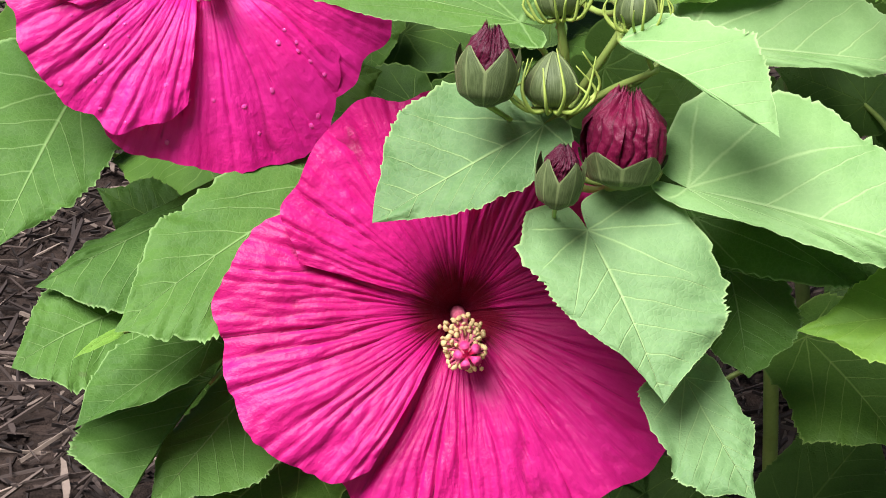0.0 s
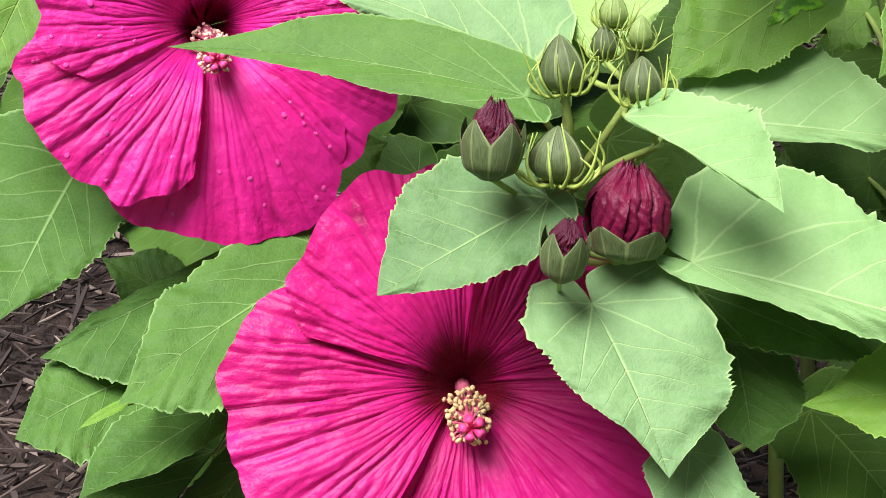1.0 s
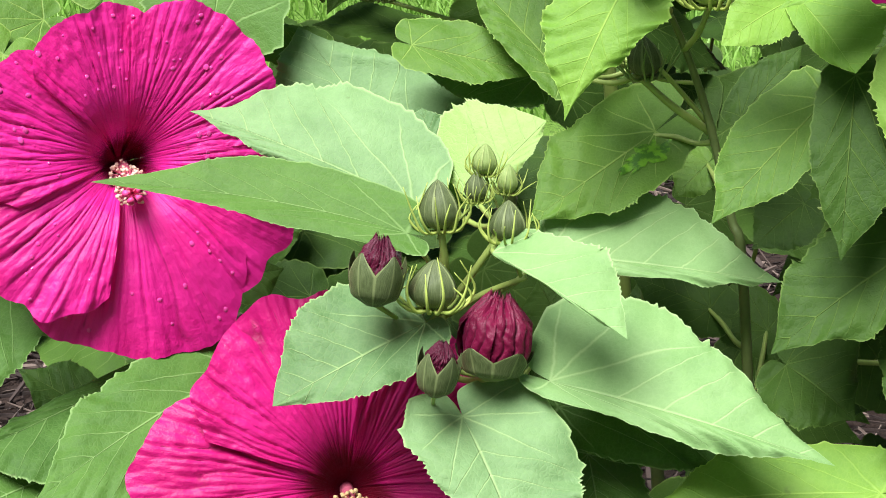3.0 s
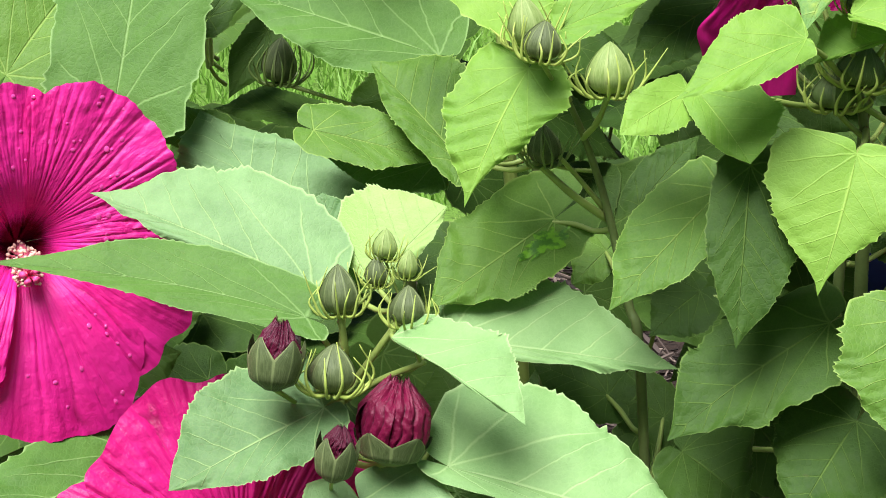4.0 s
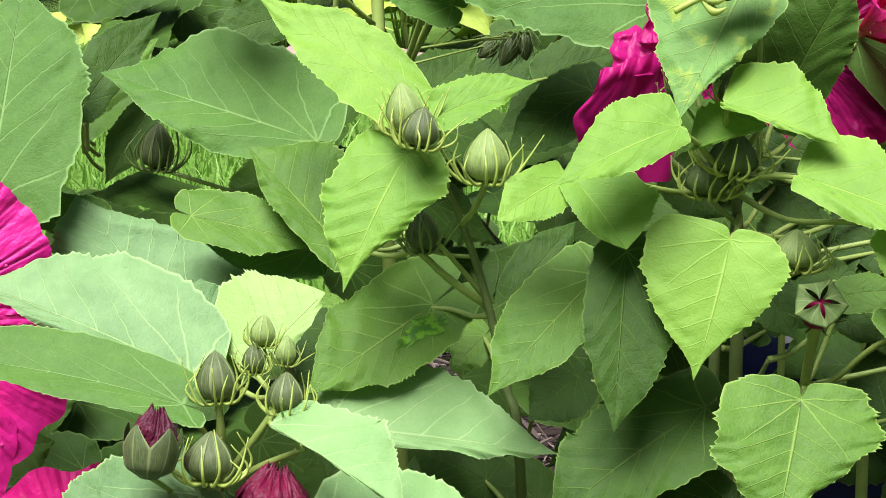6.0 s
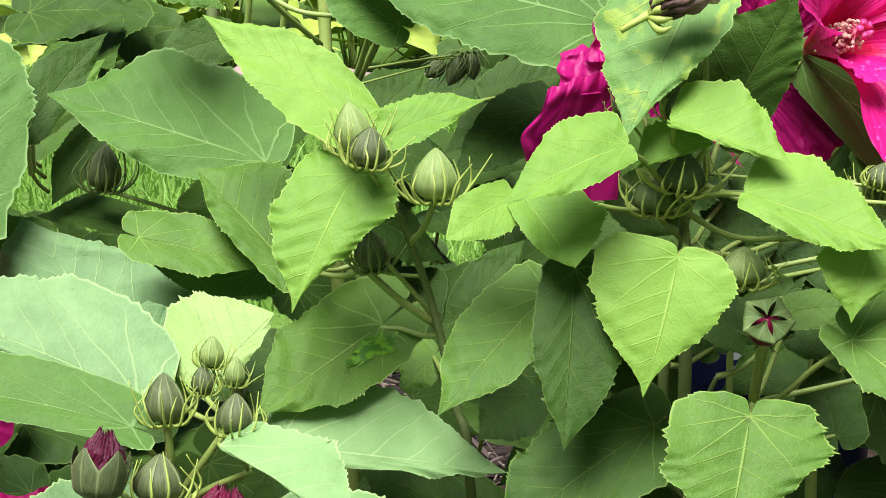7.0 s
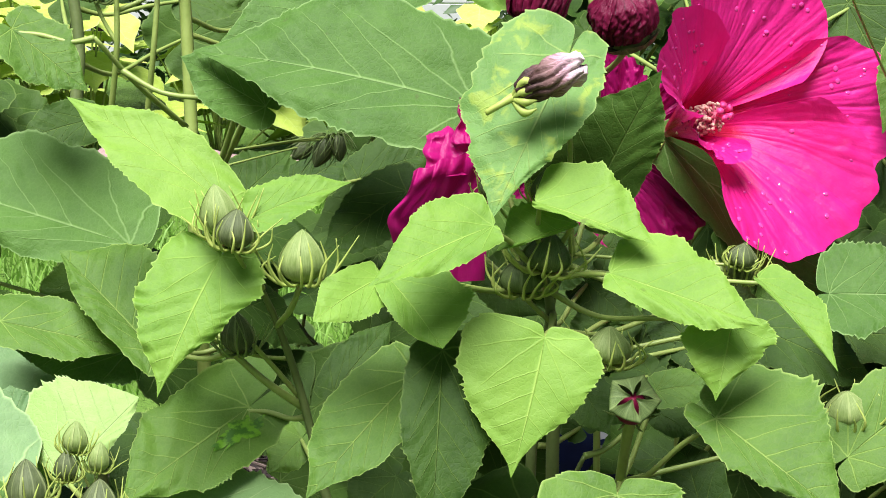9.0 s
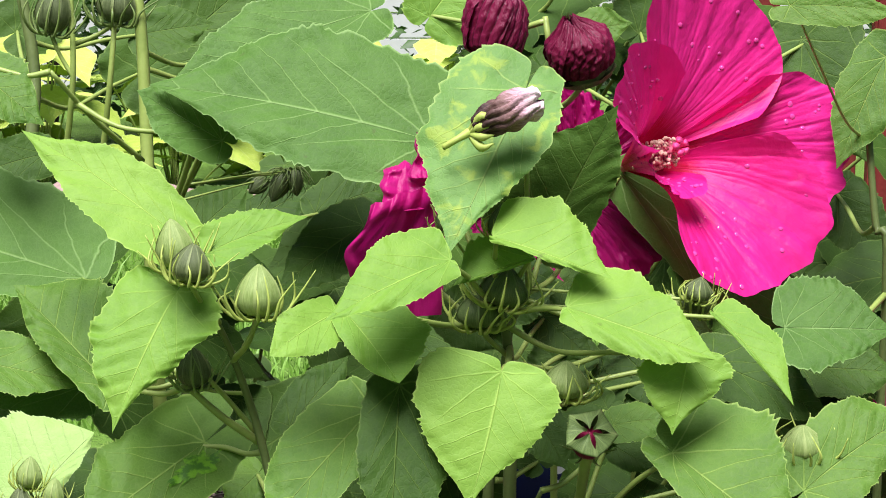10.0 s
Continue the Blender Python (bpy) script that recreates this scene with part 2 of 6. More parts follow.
def sheet(name, co, nu, nv, uv, crease=None):
    """A grid of nu x nv points as a mesh with a plan map."""
    me = bpy.data.meshes.new(name)
    a = np.arange(nu * nv).reshape(nu, nv)
    quads = np.stack([a[:-1, :-1], a[1:, :-1], a[1:, 1:], a[:-1, 1:]], -1).reshape(-1, 4)
    me.from_pydata(co.reshape(-1, 3).tolist(), [], quads.tolist())
    layer = me.uv_layers.new(name="plan")
    loops = np.empty(len(me.loops), dtype=np.int32)
    me.loops.foreach_get("vertex_index", loops)
    layer.data.foreach_set("uv", uv.reshape(-1, 2)[loops].astype(np.float32).ravel())
    if crease is not None:
        pair = crease.reshape(-1, 2)
        me.uv_layers.new(name="crease").data.foreach_set("uv", pair[loops].astype(np.float32).ravel())
    return me


def wave(x, seed, n=4):
    """A smooth random wave along x."""
    r = np.random.RandomState(seed)
    return sum(r.uniform(-1, 1) / (k + 1) ** 0.6 * np.sin((k + 1) * 2.4 * x + r.uniform(0, 6.28)) for k in range(n))


def unit(v):
    v = np.asarray(v, float)
    return v / np.linalg.norm(v)


def tube_mesh(name, points, radii, sides=8, steps=6):
    """A round tube along a smooth line through the points."""
    p = np.array(points, float)
    r = np.array(radii if np.ndim(radii) else [radii] * len(p), float)
    t = np.arange(len(p))
    fine = np.linspace(0, len(p) - 1, (len(p) - 1) * steps + 1)
    pad = np.vstack([2 * p[0] - p[1], p, 2 * p[-1] - p[-2]])
    out = []
    for f in fine:
        i = min(int(f), len(p) - 2)
        x = f - i
        a, b, c, d = pad[i], pad[i + 1], pad[i + 2], pad[i + 3]
        out.append(0.5 * (2 * b + (c - a) * x + (2 * a - 5 * b + 4 * c - d) * x * x + (3 * b - a - 3 * c + d) * x ** 3))
    line, rad = np.array(out), np.interp(fine, t, r)
    tang = np.gradient(line, axis=0)
    up = np.array([0.31, 0.57, 0.76])
    ang = np.linspace(0, 2 * math.pi, sides, endpoint=False)
    co = []
    for c, d, w in zip(line, tang, rad):
        d = unit(d)
        a = unit(np.cross(d, up))
        b = np.cross(d, a)
        co += [c + w * (math.cos(k) * a + math.sin(k) * b) for k in ang]
    n = len(line)
    faces = [[i * sides + j, i * sides + (j + 1) % sides, (i + 1) * sides + (j + 1) % sides, (i + 1) * sides + j] for i in range(n - 1) for j in range(sides)]
    faces += [list(range(sides))[::-1], [(n - 1) * sides + j for j in range(sides)]]
    me = bpy.data.meshes.new(name)
    me.from_pydata([tuple(c) for c in co], [], faces)
    return me


SEED = [0]


def leaf(plant, base, tip, left, right, stalk=None, peak=0.30, heart=0.24, bow=0.0, fold=0.10, droop=0.06, teeth=0.042, kind=leaf_mature, label="", taper=1.0, stout=0.0016, ruffle=1.0, torn=None, rows=121, cols=27):
    """A toothed mallow leaf from base to tip; left and right reach from the midrib to the edges at the widest place."""
    SEED[0] += 1
    rnd = np.random.RandomState(SEED[0])
    B, T, Lv, Rv = (np.array(a, float) for a in (base, tip, left, right))
    axis = T - B
    long = np.linalg.norm(axis)
    N = unit(np.cross(axis, Lv - Rv))
    if N @ (np.array([0.0, 0.0, 0.95]) - B) < 0:
        N = -N
    nu, nv = rows, cols
    s = np.linspace(0, 1, nu)[:, None]
    v = np.linspace(-1, 1, nv)[None, :]
    av = np.abs(v)
    # the edge from the notch at the stalk round a lobe to the tip
    knots = [0, 0.05, 0.12, 0.20, 0.30, 0.42, 0.56, 0.70, 0.82, 0.92, 1.0]
    along = [0, -0.86 * heart, -heart, -0.80 * heart, 0.05 - 0.1 * heart, 0.28, 0.45, 0.62, 0.765, 0.89, 1.0]
    out = [0, 0.05, 0.34, 0.71, 0.94, 1.0, 0.92 - 0.04 * taper, 0.70 - 0.09 * taper, 0.45 - 0.13 * taper, 0.215 - 0.095 * taper, 0.0]
    fine = np.linspace(0, 1, 400)
    ker = np.hanning(31) / np.hanning(31).sum()
    soft = lambda y: np.convolve(np.pad(np.interp(fine, knots, y), 15, mode="reflect", reflect_type="odd"), ker, "valid")
    ea, lat = np.interp(s, fine, soft(along)), np.clip(np.interp(s, fine, soft(out)), 0, 1.2)
    pl, pr = peak if isinstance(peak, tuple) else (peak, peak)
    bent = [np.where(ea > 0, np.clip(ea, 0, 1) ** (math.log(p) / math.log(0.28)), ea) for p in (pl, pr)]
    ea = np.where(v > 0, bent[0], bent[1])
    mid = s ** 1.15
    turns = 33
    beat = s * turns + 1.2 * wave(s * 5, SEED[0] + 11) + np.sign(v) * 0.3 + rnd.uniform()
    saw = np.abs(beat % 1.0 - 0.3) * (0.25 + 1.1 * rnd.rand(turns + 3)[(s * turns).astype(int)])
    edge = 1 + teeth * (saw * 2.6 - 0.8) * np.clip(av * 9 - 8, 0, 1) * np.clip((1 - s) * 9, 0, 1) * np.clip(s * 20, 0, 1)
    ragged = 1 + 0.075 * wave(s * 3.1 + np.sign(v) * 2, SEED[0] + 500) + 0.030 * wave(s * 11 + np.sign(v) * 5, SEED[0] + 700)
    width = lat * edge * (1 + (ragged - 1) * av ** 3)
    al = mid + (ea - mid) * av ** 1.25
    side = np.where(v[..., None] > 0, Lv, -Rv)
    co = B + axis * al[..., None] + side * (v * width)[..., None]
    mid_side = unit(Lv - Rv)
    swing = bow + 0.022 * rnd.uniform(-1, 1)
    co = co + mid_side * (swing * long * 4 * al * (1 - al))[..., None]
    wide = 0.5 * (np.linalg.norm(Lv) + np.linalg.norm(Rv))
    run = al - 0.39 * np.abs(v) * lat
    ribs = np.abs(np.sin(math.pi * 6.2 * run)) * av * (1 - av) * 1.6 * np.clip(run * 8, 0, 1)
    lift = fold * av * wide * lat - droop * long * (np.clip(al, 0, 1) ** 2.2 - np.clip(al, 0, 1)) * 1.6
    even = np.clip(lat * 2.2, 0, 1)
    lift = lift + even * ribs * 0.050 * wide * ruffle + even * 0.075 * ruffle * wide * wave(s * 2.6 + 0.8 * v, SEED[0] + 90) * av ** 1.3
    lift = lift + even * 0.022 * ruffle * wide * wave(s * 7 + 2.1 * v, SEED[0] + 140) * wave(v * 2.4 - s * 4, SEED[0] + 170) * av
    lift = lift + even * 0.030 * ruffle * wide * wave(s * 9 + np.sign(v), SEED[0] + 210) * av ** 5
    lift = lift - even * (0.16 + 0.10 * rnd.uniform(-1, 1)) * wide * np.clip(av - 0.55, 0, 1) ** 1.5 * (1 + 0.5 * np.sin(9 * s + rnd.uniform(0, 6)))
    co = co + N * (lift * np.ones_like(v))[..., None]
    uv = np.stack([np.broadcast_to(s, (nu, nv)), np.broadcast_to(v, (nu, nv))], -1)
    me = sheet("leaf", co, nu, nv, uv, np.stack([al * np.ones_like(v), v * lat], -1))
    ob = mesh_part("leaf", me, kind, plant, label)
    if torn:
        # a chewed wet patch lying on the blade, its outline uneven
        s0, v0, rs, rv = torn
        th = np.linspace(0, 2 * math.pi, 91)[None, :]
        rad = np.linspace(0, 1, 12)[:, None] * (1 + 0.24 * np.sin(3 * th + 1) + 0.18 * np.sin(7 * th) + 0.13 * np.sin(13 * th + 2) + 0.08 * np.sin(23 * th))
        fs, fv = (s0 + rs * rad * np.cos(th)) * (nu - 1), (v0 + rv * rad * np.sin(th) + 1) / 2 * (nv - 1)
        i, j = fs.astype(int), fv.astype(int)
        x, y = (fs - i)[..., None], (fv - j)[..., None]
        spot = (co[i, j] * (1 - x) + co[i + 1, j] * x) * (1 - y) + (co[i, j + 1] * (1 - x) + co[i + 1, j + 1] * x) * y + N * 0.0006
        mesh_part("blemish", sheet("blemish", spot, 12, 91, np.zeros((12, 91, 2))), wet_patch, ob, "bright green wet torn patch")
    if stalk is not None:
        e = np.array(stalk, float)
        sag = np.array([0, 0, -0.08 * np.linalg.norm(e - B)])
        mesh_part("petiole", tube_mesh("petiole", [B + axis * 0.03 - N * 0.0012, B + (e - B) * 0.33 + sag * 0.4, B + (e - B) * 0.7 + sag, e], [stout * 0.75, stout, stout, stout * 1.3]), stem_green, ob)
    return ob


def stem(plant, points, radii, kind=stem_green, label=""):
    return mesh_part("stem", tube_mesh("stem", points, [0.75 * r for r in radii], 10), kind, plant, label)


def frame_of(axis, lean):
    """Three axes: along the flower, towards lean, and across."""
    z = unit(axis)
    x = unit(np.array(lean, float) - z * (np.array(lean, float) @ z))
    return x, np.cross(z, x), z


s = Shade("water")
s.bsdf.inputs["Transmission Weight"].default_value = 0.3
s.bsdf.inputs["IOR"].default_value = 1.33
water = s.done((0.82, 0.08, 0.38), 0.04, 0.7)


def ball_mesh(material, fine=1):
    bm = bmesh.new()
    bmesh.ops.create_icosphere(bm, subdivisions=fine, radius=1)
    me = bpy.data.meshes.new(material.name)
    bm.to_mesh(me)
    bm.free()
    me.shade_smooth()
    me.materials.append(material)
    return me


drop_mesh = ball_mesh(water, 2)


def small(parent, name, me, m):
    """One of many alike small pieces on a flower."""
    ob = new(name, me)
    ob.parent, ob.matrix_basis = parent, m
    return ob


def flower(plant, at, axis, up, radius, petals, material, cup=0.55, label="", column=0.36, seedling=1, drops=40, ridge=0.020, ruffle=1.0, nod=0.2, frill=0.0, crumple=1.0, dust=pollen, notch=0.24):
    """An open mallow flower: five creased petals round a throat, and the column with its anthers."""
    X, Y, Z = frame_of(axis, up)
    C = np.array(at, float)
    hub = part("flower", round_bm(C - Z * (radius * cup + 0.016), Z, 0.016, 0.012), sepal_green, plant, label)
    place = lambda x, y, z: C + (x[..., None] * X + y[..., None] * Y + z[..., None] * Z) * radius
    for i, (turn, span, length, lift, curl) in enumerate(petals):
        rnd = np.random.RandomState(seedling * 10 + i)
        nu, nv = 44, 145
        s = np.linspace(0.0, 1, nu)[:, None]
        v = np.linspace(-1, 1, nv)[None, :]
        fan = 0.90 + 0.10 * np.clip(s * 2.2, 0, 1)
        ang = radians(turn) + v * radians(span) / 2 * fan
        rim = 1 - notch * np.abs(v) ** 3.2 + 0.030 * wave(v * 2.2, seedling * 31 + i) + (0.004 + frill) * wave(v * 9, seedling * 57 + i)
        rho = length * rim * s ** 0.92
        warp = 1.1 * wave(s * 1.3 + v * 1.1, seedling + 7 * i)
        pleat = lambda x: 1 - (1 - np.abs(np.sin(x))) ** 2.2
        fade = np.clip(0.5 + 0.5 * wave(v * 2.3 + s * 2, seedling + 60 + i), 0, 1)
        beat = v * (17 + 2 * (i % 3)) + 1.6 * wave(v * 2.6, seedling * 9 + i) + 0.7 * warp
        deep = (0.55 + 0.45 * rnd.rand(41))[(np.floor(beat / math.pi).astype(int) + 20) % 41]
        fork = np.clip((s - 0.25) * 3, 0, 1)
        coarse = 1 - deep * (1 - pleat(beat)) - 0.45 * fork * (1 - deep) * (1 - pleat(beat + 1.57))
        minor = pleat(v * 43 + 2.2 * wave(s * 2.1 + v * 2, seedling + i))
        crease = (0.9 + 0.6 * fade) * coarse + 0.35 * minor - 1.0
        furrow_shade = np.stack([coarse + 0.16 * (1 - fade) + np.clip(s - 0.90, 0, 1) * 5, minor + 0.3 * fade], -1)
        h = -cup * np.exp(-(rho / 0.16) ** 1.5) + 0.10 * rho + lift * s - curl * np.clip(s - 0.55, 0, 1) ** 2 * 2.2
        h = h + ridge * crease * np.clip(s * 1.6, 0, 1) * (1 - 0.35 * s)
        h = h + ruffle * 0.020 * wave(v * 3.0 + i, seedling * 3 + i) * s ** 3 + 0.006 * crumple * wave(s * 7 + 2 * v, seedling * 5 + i) * wave(v * 6 - s * 3, seedling + 40 + i) * s
        h = h + 0.030 * v * np.clip(s * 2, 0, 1) + 0.004 * i
        slim = np.clip(rho / 0.09, 0.25, 1) ** 0.0
        co = place(rho * np.cos(ang) * slim, rho * np.sin(ang) * slim, h)
        uv = np.stack([np.broadcast_to(s, (nu, nv)), np.broadcast_to(v * 0.5 + i, (nu, nv))], -1)
        mesh_part("petal", sheet("petal", co, nu, nv, uv, furrow_shade), material, hub)
        for _ in range(drops // 5):
            a, b = rnd.randint(int(nu * 0.45), nu - 2), rnd.randint(12, nv - 12)
            n = np.cross(co[a + 1, b] - co[a, b], co[a, b + 1] - co[a, b])
            n = unit(n) * (1 if n @ Z > 0 else -1)
            w = radius * rnd.uniform(0.008, 0.017)
            small(hub, "water_drop", drop_mesh, Matrix.Translation(co[a, b]) @ Vector(n).to_track_quat("Z", "Y").to_matrix().to_4x4() @ Matrix.Diagonal((w, w * rnd.uniform(0.8, 1.3), w * 0.42, 1)))
    if column <= 0:
        return hub
    # column with anthers and stigma pads
    base, end = C - Z * radius * cup * 0.9, C + Z * radius * (column - 0.22) - X * radius * nod
    mesh_part("column", tube_mesh("column", [base, base * 0.5 + end * 0.5 + X * radius * nod * 0.2, end], [radius * 0.036, radius * 0.030, radius * 0.022], 10), column_pink, hub)
    rnd = np.random.RandomState(seedling + 900)
    fil, ball = bmesh.new(), ball_mesh(dust)
    for k in range(170):
        f = rnd.uniform(0.40, 1.0)
        a = rnd.uniform(0, 6.283)
        d = X * math.cos(a) + Y * math.sin(a) + Z * rnd.uniform(-0.2, 0.5)
        root = base * (1 - f) + end * f
        tip = root + d * radius * rnd.uniform(0.045, 0.092)
        w = radius * rnd.uniform(0.009, 0.014)
        small(hub, "anther", ball, Matrix.Translation(tip) @ Euler((a, f, k)).to_matrix().to_4x4() @ Matrix.Diagonal((w, w * 1.3, w * 0.85, 1)))
        m = Matrix.Translation((root + tip) / 2) @ Vector(tip - root).to_track_quat("Z", "Y").to_matrix().to_4x4()
        bmesh.ops.create_cone(fil, segments=4, radius1=radius * 0.006, radius2=radius * 0.004, depth=float(np.linalg.norm(tip - root)), matrix=m)
    tagged(part("filament_tuft", fil, column_pink, hub), kind="stuff")
    for k in range(5):
        a = k * 1.2566 + 0.3
        d = X * math.cos(a) + Y * math.sin(a)
        mesh_part("stigma", tube_mesh("stigma", [end, end + Z * radius * 0.05 + d * radius * 0.02, end + Z * radius * 0.09 + d * radius * 0.045], [radius * 0.009, radius * 0.009, radius * 0.022], 8, 3), stigma_pink, hub)
    return hub


def round_bm(at, axis, length, width, sharp=1.0):
    """A closed pod shape standing on at along axis."""
    bm = bmesh.new()
    X, Y, Z = frame_of(axis, (0.3, 0.2, 0.9) if abs(unit(axis)[2]) < 0.9 else (1, 0.1, 0))
    rows = []
    for k in range(11):
        f = k / 10
        r = width / 2 * math.sin(math.pi * (0.06 + 0.94 * f ** 0.75) ** (1 / 1.0)) ** 0.75 if f < 1 else 0.0
        rows.append([bm.verts.new(np.array(at) + Z * length * f + (X * math.cos(a) + Y * math.sin(a)) * max(r, width * 0.01)) for a in np.linspace(0, 2 * math.pi, 14, endpoint=False)])
    for a, b in zip(rows, rows[1:]):
        for j in range(14):
            bm.faces.new((a[j], a[(j + 1) % 14], b[(j + 1) % 14], b[j]))
    bm.faces.new(rows[0][::-1])
    bm.faces.new(rows[-1])
    return bm


def bud(plant, at, axis, length, width, kind=sepal_green, bracts=14, reach=1.1, foot=None, bract=bract_green, label="", twist=0.0, core=None, core_out=0.0):
    """A mallow bud: five keeled sepals closed to a point, in a ring of thin curling bracts."""
    SEED[0] += 1
    rnd = np.random.RandomState(SEED[0] + 3000)
    X, Y, Z = frame_of(axis, (0.3, -0.6, 0.7) if abs(unit(axis)[2]) < 0.9 else (1, 0.1, 0))
    A = np.array(at, float)
    hub = part("bud", round_bm(A - Z * length * 0.02, axis, length * (0.75 if core is None else 0.84), width * (0.86 if core is None else 0.80)), core or kind, plant, label)
    for k in range(5):
        nu, nv = 17, 9
        s = np.linspace(0, 1, nu)[:, None]
        v = np.linspace(-1, 1, nv)[None, :]
        mid = k * 1.2566 + twist
        ang = mid + v * 0.70
        if core is None:
            r = width / 2 * np.sin(math.pi * np.clip(0.08 + 0.92 * s ** 0.72, 0, 1)) ** 0.72 * (1.0 + 0.03 * (1 - np.abs(v)) + 0.13 * np.abs(v) ** 4 * np.clip(s * 3, 0, 1))
            z = s * length
        else:
            t = s * 0.88
            r = width / 2 * np.sin(math.pi * np.clip(0.08 + 0.92 * t ** 0.72, 0, 1)) ** 0.72 * (1.04 + core_out * s ** 3) * np.ones_like(v)
            z = t * length * np.ones_like(v)
        r = r + width * 0.012 * np.sin(v * 9) * s
        co = A + Z * np.broadcast_to(z, (nu, nv))[..., None] + (np.cos(ang)[..., None] * X + np.sin(ang)[..., None] * Y) * r[..., None]
        if core is not None:
            fadein = (1 - np.clip(s - 0.45, 0, 1) * 1.55)
            ang2 = mid + v * 0.70 * fadein
            co = A + Z * np.broadcast_to(z, (nu, nv))[..., None] + (np.cos(ang2)[..., None] * X + np.sin(ang2)[..., None] * Y) * r[..., None]
        uv = np.stack([np.broadcast_to(s, (nu, nv)), np.broadcast_to(v, (nu, nv))], -1)
        mesh_part("sepal", sheet("sepal", co, nu, nv, uv), kind, hub)
    for k in range(bracts):
        a = 2 * math.pi * (k + rnd.uniform(-0.3, 0.3)) / bracts
        d = X * math.cos(a) + Y * math.sin(a)
        e = X * math.cos(a + 0.5) + Y * math.sin(a + 0.5)
        L = length * reach * rnd.uniform(0.7, 1.15)
        w = width * 0.030
        root = A + d * width * 0.14 - Z * length * 0.05
        out, high = rnd.uniform(0.50, 0.86), rnd.uniform(0.55, 0.95)
        mesh_part("bract", tube_mesh("bract", [root, root + d * width * 0.40 + Z * L * 0.01, root + d * width * out + Z * L * 0.34, root + d * width * (out + rnd.uniform(-0.30, 0.22)) + Z * L * high + e * width * rnd.uniform(-0.35, 0.45)], [w * 1.3, w * 1.4, w * 1.1, w * 0.35], 6, 5), bract, hub)
    if foot is not None:
        f = np.array(foot, float)
        mesh_part("stalk", tube_mesh("stalk", [A, A * 0.6 + f * 0.4 - Z * length * 0.06, f], [width * 0.07, width * 0.06, width * 0.075], 8), stem_green, hub)
    return hub


def plant_at(x, y, label):
    ob = new("hibiscus_plant")
    ob.location = (x, y, 0)
    bpy.context.view_layer.update()
    return tagged(ob, label, "plant", "hibiscus plants in the bed")


# ---- the plants: stems, leaves, buds ----
plant_a = plant_at(-0.103, 1.004, "hibiscus plant with broad green leaves, buds and pink bloom")
stem(plant_a, [(-0.0963, 0.9642, 0.5893), (-0.1023, 0.9625, 0.5563), (-0.1097, 0.9632, 0.5003), (-0.0865, 1.0038, 0.2550), (-0.1031, 1.0038, 0.0000)], [0.0040, 0.0045, 0.0050, 0.0057, 0.0065], stem_green)
stem(plant_a, [(-0.0588, 0.9530, 0.6313), (-0.0767, 0.9519, 0.6059), (-0.0942, 0.9612, 0.5793)], [0.0025, 0.0027, 0.0030], stem_green)
stem(plant_a, [(-0.0963, 0.9478, 0.6305), (-0.0944, 0.9499, 0.6069), (-0.0972, 0.9642, 0.5884)], [0.0025, 0.0030, 0.0035], stem_green)
stem(plant_a, [(-0.0502, 0.9432, 0.6021), (-0.0745, 0.9562, 0.5877), (-0.0983, 0.9680, 0.5700)], [0.0022, 0.0026, 0.0030], stem_green)
plant_a2 = plant_at(-0.290, 1.129, "hibiscus plant with green leaves beside the mulch")
stem(plant_a2, [(-0.3299, 1.1532, 0.5700), (-0.3222, 1.1415, 0.5052), (-0.2897, 1.1113, 0.4097), (-0.2666, 1.1476, 0.2126), (-0.2899, 1.1295, 0.0000)], [0.0040, 0.0045, 0.0050, 0.0057, 0.0065], stem_green)
plant_b = plant_at(0.080, 1.048, "upright hibiscus plant with light green leaves and closed buds")
stem(plant_b, [(0.0280, 0.9767, 0.7394), (0.0372, 0.9909, 0.7156), (0.0503, 1.0001, 0.6742), (0.0629, 0.9950, 0.6189), (0.0708, 0.9921, 0.5720), (0.0839, 1.0165, 0.2864), (0.0796, 1.0484, 0.0000)], [0.0022, 0.0027, 0.0031, 0.0036, 0.0040, 0.0046, 0.0055], stem_old)
stem(plant_b, [(0.0479, 0.9676, 0.7429), (0.0439, 0.9740, 0.7291), (0.0366, 0.9909, 0.7156)], [0.0020, 0.0022, 0.0025], stem_green)
stem(plant_b, [(0.0115, 0.9938, 0.7010), (0.0305, 0.9993, 0.6818), (0.0509, 1.0055, 0.6653)], [0.0025, 0.0029, 0.0032], stem_green)
stem(plant_b, [(0.0237, 0.9852, 0.7062), (0.0353, 1.0015, 0.6893), (0.0499, 1.0067, 0.6699)], [0.0018, 0.0020, 0.0022], stem_green)
plant_b2 = plant_at(0.025, 1.144, "hibiscus plant with dark green leaves behind others")
stem(plant_b2, [(0.0126, 1.0909, 0.6822), (0.0134, 1.0922, 0.6498), (0.0154, 1.0944, 0.5835), (0.0282, 1.1194, 0.2918), (0.0251, 1.1444, 0.0000)], [0.0045, 0.0050, 0.0055, 0.0063, 0.0072], stem_old)
plant_c = plant_at(0.203, 1.062, "hibiscus plant with heart-shaped bright green leaves and pink bloom")
stem(plant_c, [(0.1832, 0.9902, 0.7488), (0.1894, 0.9942, 0.7238), (0.1953, 1.0032, 0.6756), (0.1958, 1.0079, 0.6066), (0.2085, 1.0334, 0.3030), (0.2025, 1.0618, 0.0000)], [0.0030, 0.0038, 0.0047, 0.0055, 0.0063, 0.0072], stem_old)
